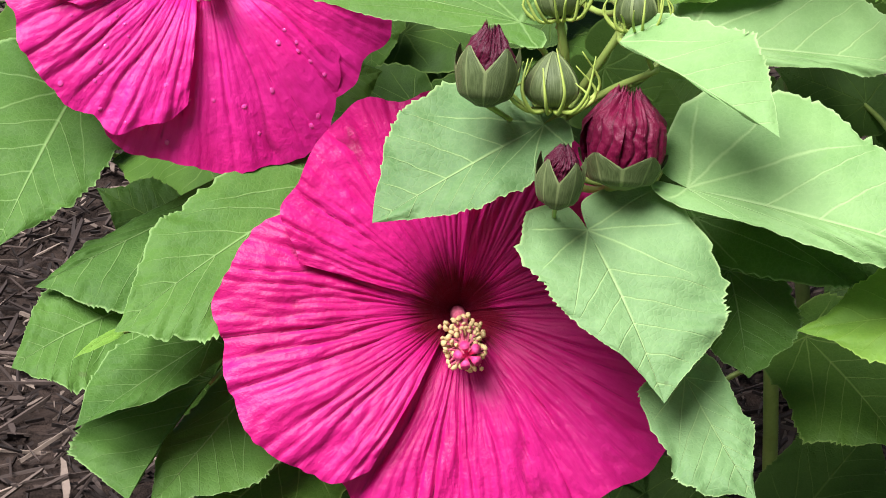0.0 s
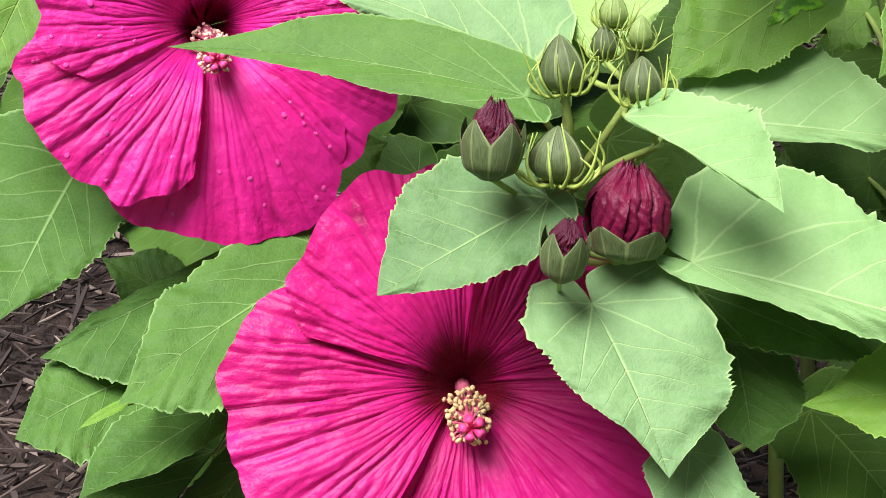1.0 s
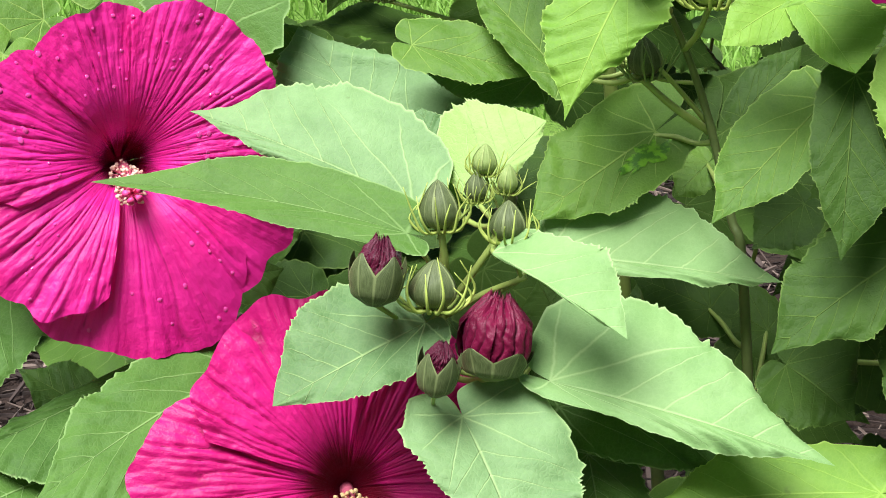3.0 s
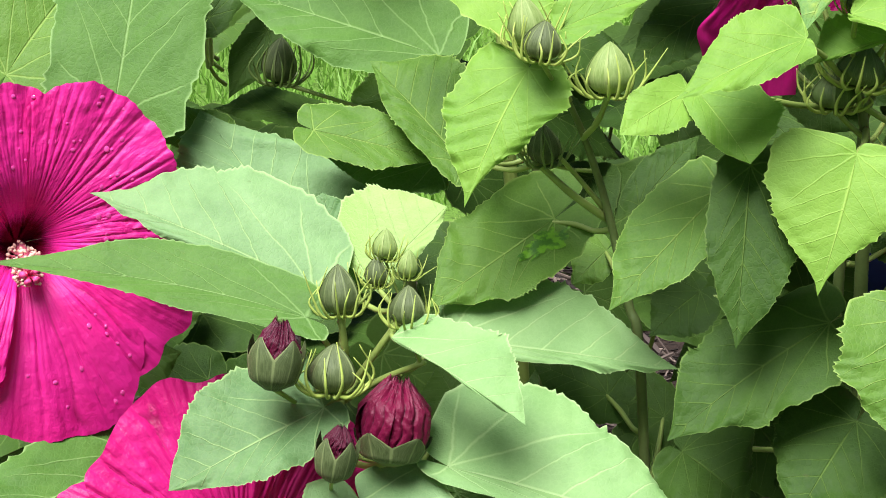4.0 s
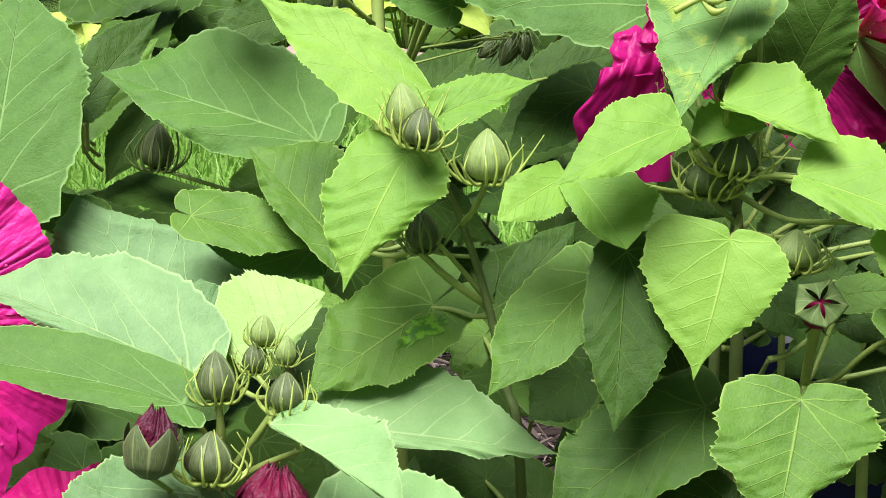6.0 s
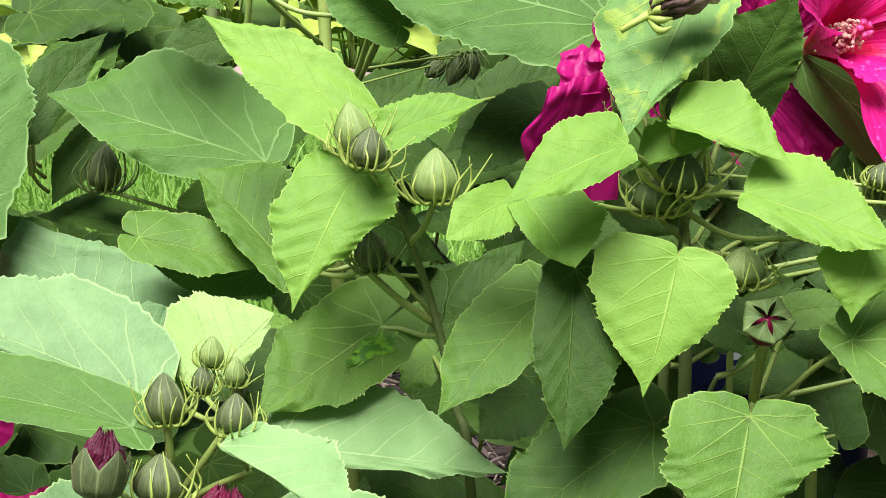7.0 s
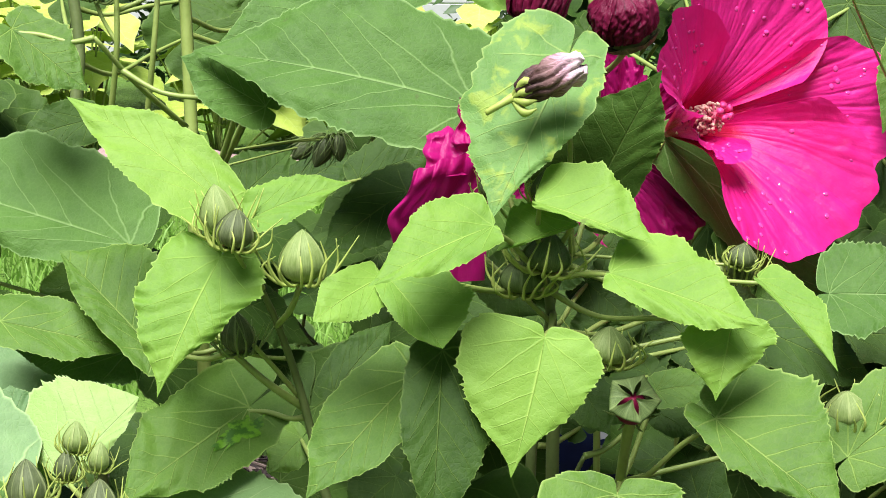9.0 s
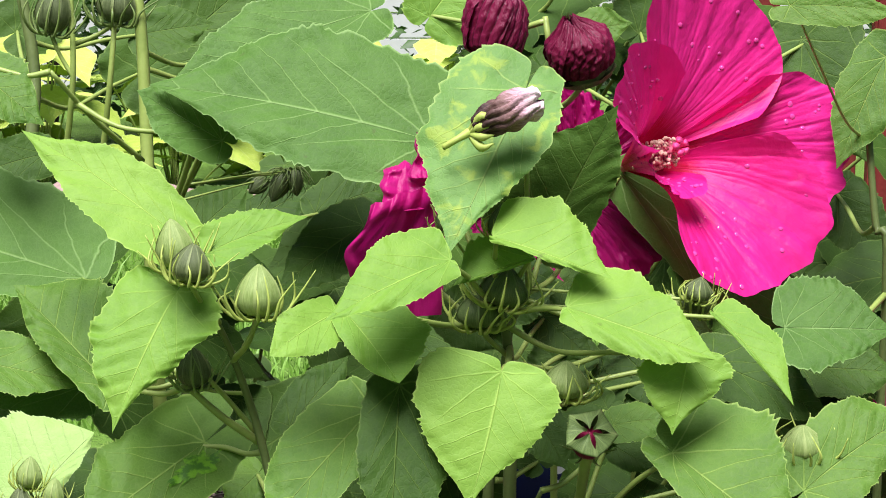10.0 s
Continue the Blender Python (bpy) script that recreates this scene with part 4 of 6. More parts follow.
leaf(plant_b, (0.0545, 1.0758, 0.6258), (0.0335, 1.0574, 0.6101), (0.0093, -0.0095, -0.0071), (-0.0118, 0.0120, 0.0090), (0.0623, 1.0017, 0.6250), peak=0.4, heart=0.2)
leaf(plant_c, (0.1531, 1.0439, 0.8300), (-0.0078, 1.0962, 0.8577), (0.0131, 0.0366, 0.0438), (-0.0075, -0.0257, -0.0294), (0.1832, 0.9902, 0.7488), peak=(0.43, 0.41), heart=0.08, kind=leaf_half_shaded)
leaf(plant_d, (0.1273, 1.1422, 0.8995), (0.0062, 1.1238, 0.8581), (-0.0078, 0.0204, 0.0216), (0.0060, -0.0203, -0.0218), (0.0250, 1.1330, 0.8166), peak=(0.55, 0.51), heart=0.1, kind=leaf_half_shaded)
leaf(plant_d, (0.0352, 1.0978, 0.8241), (-0.0150, 1.0989, 0.8541), (0.0057, 0.0119, 0.0144), (-0.0102, -0.0124, -0.0154), (-0.0525, 1.1337, 0.8436), peak=(0.60, 0.43), heart=0.15, kind=leaf_half_shaded)
leaf(plant_d, (-0.1140, 1.1271, 0.8676), (-0.0686, 1.1027, 0.8329), (0.0116, 0.0144, 0.0144), (-0.0113, -0.0141, -0.0141), (-0.0657, 1.1193, 0.8632), peak=0.4, heart=0.15)
leaf(plant_d, (-0.1191, 1.0525, 0.7069), (-0.0432, 1.0444, 0.6904), (0.0025, 0.0196, 0.0149), (-0.0020, -0.0158, -0.0121), (-0.0058, 1.1958, 0.6712), peak=0.4, heart=0.15)
leaf(plant_d, (0.0150, 1.2396, 0.7403), (0.0583, 1.2734, 0.7738), (-0.0152, 0.0150, 0.0153), (0.0150, -0.0147, -0.0151), (-0.0079, 1.1909, 0.7361), peak=0.4, heart=0.15, kind=leaf_shaded)
leaf(plant_d, (-0.0158, 1.4205, 0.8389), (0.0805, 1.4597, 0.9197), (-0.0249, 0.0126, 0.0287), (0.0247, -0.0125, -0.0286), (-0.0855, 1.2762, 0.8337), peak=0.4, heart=0.2, kind=leaf_shaded)
leaf(plant_d, (0.0791, 1.3606, 0.8728), (0.1513, 1.3784, 0.9223), (-0.0160, 0.0110, 0.0232), (0.0159, -0.0109, -0.0230), (-0.0129, 1.2199, 0.8692), peak=0.4, heart=0.2, kind=leaf_shaded)
leaf(plant_d, (-0.1941, 1.1541, 0.7571), (-0.1502, 1.1995, 0.8086), (-0.0151, 0.0055, 0.0121), (0.0110, -0.0040, -0.0087), (-0.2368, 1.4080, 0.6947), peak=0.4, heart=0.15, kind=leaf_shaded)
leaf(plant_d, (-0.0753, 1.2106, 0.8031), (-0.1235, 1.1952, 0.7889), (0.0056, -0.0108, -0.0142), (-0.0056, 0.0109, 0.0144), (-0.0628, 1.2328, 0.8078), peak=0.4, heart=0.15, kind=leaf_shaded)
leaf(plant_d, (0.1018, 1.2306, 0.7596), (0.1572, 1.2430, 0.7768), (-0.0052, 0.0161, 0.0161), (0.0051, -0.0158, -0.0158), (0.0005, 1.1834, 0.7556), peak=0.4, heart=0.15, kind=leaf_shaded)
leaf(plant_c, (0.1944, 0.9820, 0.8647), (0.1454, 0.9292, 0.7844), (-0.0373, 0.0206, 0.0153), (0.0205, -0.0120, -0.0100), (0.2024, 0.9995, 0.7516), peak=(0.40, 0.22), heart=0.2, taper=0.8, kind=leaf_mottled)
leaf(plant_c, (0.2168, 1.0337, 0.7691), (0.2515, 1.0031, 0.8547), (-0.0354, 0.0224, 0.0186), (0.0180, -0.0111, -0.0083), (0.2024, 0.9995, 0.7516), peak=(0.30, 0.52), heart=0.1, kind=leaf_shaded)
leaf(plant_c, (0.2824, 1.1270, 0.8022), (0.3956, 1.0990, 0.6821), (-0.0170, -0.0083, -0.0116), (0.0365, 0.0045, 0.0114), (0.2015, 1.0015, 0.7483), peak=(0.41, 0.60), heart=0.05, kind=leaf_half_shaded, droop=0.02)
leaf(plant_c, (0.2945, 0.9461, 0.7470), (0.3232, 0.8946, 0.7081), (0.0140, 0.0058, 0.0080), (-0.0015, -0.0010, -0.0017), (0.2005, 1.0034, 0.7451), peak=(0.46, 0.42), heart=0.05, kind=leaf_young)
leaf(plant_e, (0.3450, 0.9767, 0.7316), (0.4074, 0.9626, 0.7320), (0.0081, 0.0241, 0.0268), (-0.0063, -0.0185, -0.0200), (0.4443, 1.0742, 0.7302), peak=(0.24, 0.34), heart=0.12, kind=leaf_half_shaded)
leaf(plant_c, (0.3162, 1.0172, 0.7031), (0.3755, 0.9691, 0.6787), (0.0122, 0.0128, 0.0148), (-0.0120, -0.0126, -0.0145), (0.1941, 1.0216, 0.6991), peak=0.4, heart=0.2, kind=leaf_shaded)
leaf(plant_e, (0.3752, 1.0275, 0.6959), (0.4300, 1.0057, 0.6966), (0.0053, 0.0139, 0.0139), (-0.0062, -0.0163, -0.0162), (0.4455, 1.0773, 0.6847), peak=0.4, heart=0.2, kind=leaf_shaded)
leaf(plant_e, (0.3416, 0.9225, 0.6533), (0.4061, 0.9387, 0.6893), (-0.0084, 0.0204, 0.0190), (0.0088, -0.0174, -0.0157), (0.4467, 1.0806, 0.6392), peak=(0.60, 0.32), heart=0.15, kind=leaf_mature)
leaf(plant_e, (0.4289, 1.2055, 0.8800), (0.4621, 1.1560, 0.8013), (0.0294, -0.0027, 0.0164), (-0.0294, 0.0027, -0.0165), (0.3312, 1.1611, 0.8346), peak=0.4, heart=0.2, kind=leaf_shaded)
leaf(plant_e, (0.4460, 1.0994, 0.8760), (0.4106, 1.0814, 0.8075), (0.0164, -0.0104, -0.0075), (-0.0166, 0.0105, 0.0076), (0.4350, 1.0920, 0.8238), peak=0.4, stout=0.0009, heart=0.2)
leaf(plant_e, (0.4619, 1.2541, 0.8931), (0.4246, 1.2296, 0.8080), (0.0296, -0.0159, -0.0109), (-0.0233, 0.0126, 0.0086), (0.3312, 1.1611, 0.8346), peak=0.4, stout=0.0009, heart=0.2, kind=leaf_shaded)
leaf(plant_e, (0.3541, 1.0169, 0.9102), (0.4125, 0.9939, 0.9069), (0.0016, 0.0037, 0.0094), (-0.0021, -0.0049, -0.0124), (0.4350, 1.0920, 0.8238), peak=0.4, stout=0.0009, heart=0.2)
leaf(plant_e, (0.1649, 1.1461, 0.8961), (0.1949, 1.1584, 0.9345), (-0.0164, 0.0074, 0.0121), (0.0245, -0.0111, -0.0180), (0.2304, 1.1052, 0.8960), peak=0.4, heart=0.2, kind=leaf_young)
leaf(plant_e, (0.2665, 1.1798, 0.8843), (0.3026, 1.1748, 0.8921), (-0.0018, 0.0068, 0.0140), (0.0018, -0.0067, -0.0139), (0.2365, 1.1119, 0.8513), peak=0.4, heart=0.2)
leaf(plant_c, (0.2649, 1.0371, 0.6654), (0.2915, 1.0108, 0.6428), (0.0151, 0.0072, 0.0131), (-0.0150, -0.0071, -0.0130), (0.1917, 1.0205, 0.6647), peak=0.4, heart=0.2, kind=leaf_shaded)
leaf(plant_c, (0.2323, 1.0621, 0.6647), (0.2468, 1.0378, 0.6395), (0.0169, 0.0036, 0.0087), (-0.0152, -0.0033, -0.0078), (0.1917, 1.0205, 0.6647), peak=0.4, heart=0.2, kind=leaf_shaded)
leaf(plant_c, (0.2864, 1.0410, 0.6859), (0.2580, 1.0700, 0.7110), (-0.0126, -0.0057, -0.0112), (0.0140, 0.0064, 0.0125), (0.1935, 1.0257, 0.6832), peak=0.4, heart=0.2, kind=leaf_shaded)
leaf(plant_c, (0.2442, 1.0574, 0.7043), (0.2124, 1.0415, 0.6742), (0.0124, -0.0107, -0.0100), (-0.0126, 0.0108, 0.0101), (0.1943, 1.0196, 0.6953), peak=0.4, heart=0.2, kind=leaf_shaded)
leaf(plant_c, (0.3073, 1.0632, 0.7117), (0.3237, 1.0311, 0.6771), (0.0184, 0.0022, 0.0096), (-0.0183, -0.0022, -0.0096), (0.1942, 1.0203, 0.7045), peak=0.4, heart=0.2, kind=leaf_shaded)
leaf(plant_e, (0.3370, 1.2911, 0.8783), (0.3870, 1.2958, 0.9187), (-0.0181, 0.0156, 0.0241), (0.0178, -0.0154, -0.0238), (0.3312, 1.1611, 0.8346), peak=0.4, heart=0.2, kind=leaf_shaded)
leaf(plant_e, (0.3035, 1.2628, 0.8045), (0.3342, 1.2341, 0.7643), (0.0192, 0.0032, 0.0146), (-0.0191, -0.0032, -0.0145), (0.3241, 1.1570, 0.8046), peak=0.4, heart=0.2, kind=leaf_shaded)
leaf(plant_e, (0.2648, 1.2776, 0.8549), (0.3006, 1.2521, 0.8176), (0.0177, 0.0043, 0.0164), (-0.0176, -0.0043, -0.0163), (0.3312, 1.1611, 0.8346), peak=0.4, heart=0.2, kind=leaf_shaded)
leaf(plant_e, (0.4685, 1.2317, 0.7716), (0.4905, 1.1964, 0.7252), (0.0202, -0.0006, 0.0124), (-0.0202, 0.0006, -0.0124), (0.4386, 1.0824, 0.7718), peak=0.4, heart=0.2, kind=leaf_shaded)
leaf(plant_d, (-0.1138, 1.4867, 0.8654), (-0.0571, 1.5094, 0.9048), (-0.0150, 0.0081, 0.0215), (0.0149, -0.0080, -0.0215), (-0.0885, 1.2775, 0.8644), peak=0.4, heart=0.2, kind=leaf_shaded)
leaf(plant_d, (0.0584, 1.2855, 0.7433), (0.1076, 1.3043, 0.7686), (-0.0085, 0.0118, 0.0141), (0.0084, -0.0117, -0.0140), (-0.0040, 1.1924, 0.7442), peak=0.4, heart=0.2, kind=leaf_shaded)
leaf(plant_c, (0.2264, 1.0748, 0.7194), (0.2525, 1.0486, 0.6969), (0.0155, 0.0090, 0.0134), (-0.0127, -0.0074, -0.0110), (0.1942, 1.0203, 0.7045), peak=0.4, heart=0.2, kind=leaf_shaded)
leaf(plant_c, (0.2518, 1.0431, 0.6775), (0.2671, 1.0670, 0.7064), (-0.0152, 0.0071, 0.0037), (0.0180, -0.0085, -0.0044), (0.1923, 1.0248, 0.6732), peak=0.4, heart=0.2, kind=leaf_shaded)
leaf(plant_c, (0.3175, 1.0528, 0.6734), (0.2872, 1.0897, 0.7009), (-0.0160, -0.0082, -0.0133), (0.0162, 0.0083, 0.0135), (0.1923, 1.0248, 0.6732), peak=0.4, heart=0.2, kind=leaf_shaded)
leaf(plant_c, (0.2543, 1.0159, 0.6769), (0.2176, 0.9994, 0.6501), (0.0088, -0.0117, -0.0093), (-0.0090, 0.0119, 0.0094), (0.1959, 1.0004, 0.6685), peak=0.4, heart=0.2, kind=leaf_shaded)
leaf(plant_c, (0.2077, 0.9990, 0.6772), (0.2219, 0.9747, 0.6524), (0.0137, 0.0030, 0.0071), (-0.0128, -0.0028, -0.0066), (0.1944, 0.9977, 0.6892), peak=0.4, heart=0.2, kind=leaf_shaded)
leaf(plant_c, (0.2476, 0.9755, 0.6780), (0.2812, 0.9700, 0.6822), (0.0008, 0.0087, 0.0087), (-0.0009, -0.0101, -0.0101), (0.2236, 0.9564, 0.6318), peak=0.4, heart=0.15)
leaf(plant_c, (0.2853, 1.0046, 0.5939), (0.2788, 1.0379, 0.6323), (-0.0197, 0.0010, -0.0058), (0.0196, -0.0010, 0.0058), (0.2130, 0.9867, 0.5924), peak=0.4, heart=0.2, kind=leaf_shaded)
leaf(plant_c, (0.2533, 1.0015, 0.6589), (0.2752, 0.9830, 0.6472), (0.0084, 0.0072, 0.0092), (-0.0062, -0.0054, -0.0068), (0.2103, 0.9894, 0.6365), peak=0.4, heart=0.2, kind=leaf_shaded)
leaf(plant_c, (0.2192, 1.0405, 0.6380), (0.2024, 1.0638, 0.6599), (-0.0114, -0.0038, -0.0071), (0.0115, 0.0038, 0.0071), (0.1883, 1.0177, 0.6348), peak=0.4, heart=0.2, kind=leaf_shaded)
leaf(plant_e, (0.2180, 1.0709, 0.7481), (0.1885, 1.0566, 0.7137), (0.0151, -0.0092, -0.0106), (-0.0178, 0.0109, 0.0124), (0.2440, 1.1282, 0.7213), peak=0.4, heart=0.2, kind=leaf_shaded)
leaf(plant_e, (0.1707, 1.0745, 0.7274), (0.2021, 1.0546, 0.7035), (0.0115, 0.0058, 0.0121), (-0.0137, -0.0069, -0.0143), (0.2440, 1.1282, 0.7213), peak=0.4, heart=0.2, kind=leaf_shaded)
leaf(plant_e, (0.2403, 1.0764, 0.7399), (0.2648, 1.0597, 0.7219), (0.0102, 0.0048, 0.0114), (-0.0113, -0.0053, -0.0126), (0.2440, 1.1282, 0.7213), peak=0.4, heart=0.2, kind=leaf_shaded)
leaf(plant_d, (-0.0145, 1.3238, 0.8743), (0.0372, 1.3303, 0.8822), (-0.0023, 0.0105, 0.0152), (0.0028, -0.0130, -0.0188), (-0.0896, 1.2834, 0.8714), peak=0.4, heart=0.2, kind=leaf_shaded)
leaf(plant_d, (0.1074, 1.3026, 0.8604), (0.1460, 1.2889, 0.8457), (0.0067, 0.0096, 0.0141), (-0.0083, -0.0119, -0.0174), (-0.0125, 1.2180, 0.8584), peak=0.4, heart=0.2, kind=leaf_shaded)
bud(plant_a, (-0.0957, 0.9473, 0.6291), (-0.0571, 0.2099, 0.9761), 0.0269, 0.0202, foot=(-0.0955, 0.9553, 0.5999))
bud(plant_a, (-0.0759, 0.9487, 0.6447), (0.0113, 0.0855, 0.9963), 0.0157, 0.0121, foot=(-0.0978, 0.9482, 0.6229))
bud(plant_a, (-0.0717, 0.9553, 0.6576), (0.0622, 0.1172, 0.9912), 0.0167, 0.0127, foot=(-0.0612, 0.9561, 0.6286), kind=sepal_young)
bud(plant_a, (-0.0598, 0.9536, 0.6475), (0.1006, 0.1020, 0.9897), 0.0156, 0.0109, foot=(-0.0702, 0.9541, 0.6161), kind=sepal_young)
bud(plant_a, (-0.0587, 0.9337, 0.6271), (0.0318, 0.1791, 0.9833), 0.0214, 0.0186, foot=(-0.0522, 0.9455, 0.5998))
bud(plant_a, (-0.0985, 0.9133, 0.5964), (0.0562, 0.2258, 0.9725), 0.0259, 0.0246, foot=(-0.0955, 0.9553, 0.5999))
bud(plant_b, (0.0074, 0.9652, 0.7725), (-0.1607, 0.0768, 0.9840), 0.0263, 0.0192, foot=(0.0280, 0.9767, 0.7394), kind=sepal_young)
bud(plant_b, (0.0124, 0.9484, 0.7681), (0.1403, 0.0260, 0.9898), 0.0204, 0.0195, foot=(0.0280, 0.9767, 0.7394))
bud(plant_b, (0.0488, 0.9584, 0.7473), (0.0120, 0.0920, 0.9957), 0.0276, 0.0228, foot=(0.0421, 0.9782, 0.7257), kind=sepal_young)
bud(plant_b, (0.0162, 0.9939, 0.7009), (-0.0738, 0.0454, 0.9962), 0.0222, 0.0175, foot=(0.0445, 1.0029, 0.6937), bract=bract_dark)
bud(plant_b2, (-0.1522, 1.1592, 0.7138), (0.0842, 0.1009, 0.9913), 0.0289, 0.0217, foot=(0.0126, 1.0909, 0.6822), bract=bract_dark)
bud(plant_c, (0.1794, 0.9684, 0.7871), (0.0993, -0.0529, 0.9937), 0.0186, 0.0139, foot=(0.1832, 0.9902, 0.7488))
bud(plant_c, (0.1920, 0.9775, 0.7864), (0.0529, -0.0875, 0.9948), 0.0163, 0.0122, foot=(0.1832, 0.9902, 0.7488))
bud(plant_c, (0.1532, 0.9811, 0.7883), (-0.1539, -0.1046, 0.9825), 0.0150, 0.0122, foot=(0.1832, 0.9902, 0.7488))
bud(plant_c, (0.1809, 0.9698, 0.7488), (0.1875, -0.0226, 0.9820), 0.0216, 0.0251, foot=(0.1879, 0.9932, 0.7300), kind=sepal_star)
bud(plant_c, (0.1712, 0.9839, 0.7336), (0.0229, -0.0174, 0.9996), 0.0208, 0.0237, foot=(0.1915, 0.9932, 0.7133), kind=sepal_star)
bud(plant_c, (0.2139, 0.9525, 0.7007), (0.0255, -0.0200, 0.9995), 0.0206, 0.0239, foot=(0.1930, 0.9954, 0.7012), kind=sepal_young)
bud(plant_c, (0.2877, 0.9618, 0.7517), (0.1916, -0.1925, 0.9624), 0.0127, 0.0141, foot=(0.2024, 0.9995, 0.7516))
bud(plant_c, (0.2931, 0.9760, 0.7407), (0.0693, -0.0733, 0.9949), 0.0213, 0.0177, foot=(0.1987, 1.0071, 0.7386))
bud(plant_c, (0.3474, 0.9442, 0.6652), (-0.0691, -0.0794, 0.9944), 0.0193, 0.0237, foot=(0.2229, 0.9598, 0.6302), kind=sepal_young)
bud(plant_c, (0.2800, 0.9782, 0.7421), (-0.2430, -0.2656, 0.9330), 0.0110, 0.0095, foot=(0.1996, 1.0052, 0.7418), kind=sepal_young)
bud(plant_d, (-0.0715, 1.2265, 0.8808), (0.1901, -0.0044, 0.9818), 0.0334, 0.0220, foot=(-0.0573, 1.2194, 0.8521), bract=bract_dark)
bud(plant_d, (0.0783, 1.1886, 0.7924), (-0.4559, -0.3289, -0.8271), 0.0211, 0.0125, foot=(0.0142, 1.1566, 0.7899), bract=bract_dark)
bud(plant_d, (0.0838, 1.1881, 0.7943), (0.0735, -0.4595, -0.8852), 0.0176, 0.0110, foot=(0.0142, 1.1566, 0.7899), bract=bract_dark)
bud(plant_d, (0.0660, 1.1998, 0.7872), (-0.7525, -0.3397, -0.5643), 0.0150, 0.0104, foot=(0.0097, 1.1656, 0.7785), bract=bract_dark)
bud(plant_d, (-0.0296, 1.2257, 0.8871), (0.0850, -0.0095, 0.9963), 0.0292, 0.0243, foot=(-0.0576, 1.2274, 0.8722), bract=bract_dark)

# ---- flowers ----
def rolled(plant, at, axis, length, width, foot=None, twist=1.6, calyx=0.45, label="", seedling=1, pinch=1.0, petal=petal_dark, crinkle=0.0, lap=0.07, crown=False, shut=0.72):
    """A closed flower: creased petals rolled round each other above a green calyx."""
    X, Y, Z = frame_of(axis, (0.2, -0.9, 0.3))
    A = np.array(at, float)
    hub = part("bud", round_bm(A - Z * length * 0.05, axis, length * 0.5, width * 0.7), sepal_green, plant, label)
    for k in range(10 if crown else 5):
        nu, nv = 64, 61
        s = np.linspace(0, 1, nu)[:, None]
        v = np.linspace(-1, 1, nv)[None, :]
        inner = k >= 5
        ang = k * 1.2566 + 0.6 * inner + v * (0.72 if inner else 0.95) + twist * s * 0.5
        r = width / 2 * (0.42 + 0.60 * np.sin(math.pi * (0.16 + 0.66 * s)) ** 0.9) * (1 - shut * (np.clip(s - 0.70, 0, 1) / 0.30) ** 1.6) * (0.72 if inner else 1.0)
        fold = 1 - (1 - np.abs(np.sin(v * 8.5 + k + 0.7 * wave(s * 2, k + seedling)))) ** 2.2
        crease = fold * 0.10 - 0.07 + 0.03 * wave(s * 6 + v * 2, seedling + k) * s + 0.05 * wave(v * 5, seedling * 3 + k) * s ** 4
        crease = crease + crinkle * wave(s * 5 + v * 3, seedling + 3 * k) * wave(v * 5 - s * 4, seedling * 2 + k)
        sharp = 1 - np.abs(np.sin(s * 15 + 4 * v + 1.8 * wave(v * 3 + s * 2, seedling + 5 * k)))
        crease = crease + 0.9 * crinkle * sharp * (0.4 + 0.6 * wave(v * 3 - s * 5, seedling + k)) * np.clip(s * 2, 0, 1)
        r = r * (1 + crease + lap * v) * pinch
        r = r * np.clip(0.35 + s * 4, 0, 1)
        z = length * (0.05 + 0.95 * s * (1 - 0.10 * v ** 2) + (0.07 if crown else 0.03) * wave(v * 6, seedling * 7 + k) * s ** 5 + 0.06 * inner * s)
        co = A + Z * (z * np.ones_like(v))[..., None] + (np.cos(ang)[..., None] * X + np.sin(ang)[..., None] * Y) * r[..., None]
        uv = np.stack([np.broadcast_to(0.4 + 0.6 * s, (nu, nv)), np.broadcast_to(v * 0.5 + k, (nu, nv))], -1)
        mesh_part("petal", sheet("petal", co, nu, nv, uv, np.stack([fold * np.ones_like(s)] * 2, -1)), petal, hub)
    for k in range(5):
        nu, nv = 15, 11
        s = np.linspace(0, 1, nu)[:, None]
        v = np.linspace(-1, 1, nv)[None, :]
        ang = k * 1.2566 + 0.5 + v * 0.68 * (1 - np.clip(s - 0.58, 0, 1) * 2.2)
        r = width / 2 * (0.42 + 0.60 * np.sin(math.pi * (0.16 + 0.66 * s * calyx)) ** 0.9) * (1.10 + 0.16 * s ** 2 - 0.04 * np.abs(v)) * np.clip(0.35 + s * 4, 0, 1)
        co = A + Z * ((s - 0.06) * calyx * length * np.ones_like(v))[..., None] + (np.cos(ang)[..., None] * X + np.sin(ang)[..., None] * Y) * (r * np.ones_like(v))[..., None]
        uv = np.stack([np.broadcast_to(s, (nu, nv)), np.broadcast_to(v, (nu, nv))], -1)
        mesh_part("sepal", sheet("sepal", co, nu, nv, uv), sepal_green, hub)
    if foot is not None:
        f = np.array(foot, float)
        mesh_part("stalk", tube_mesh("stalk", [A, A * 0.5 + f * 0.5 - Z * length * 0.05, f], [width * 0.06, width * 0.05, width * 0.06]), stem_green, hub)
    return hub


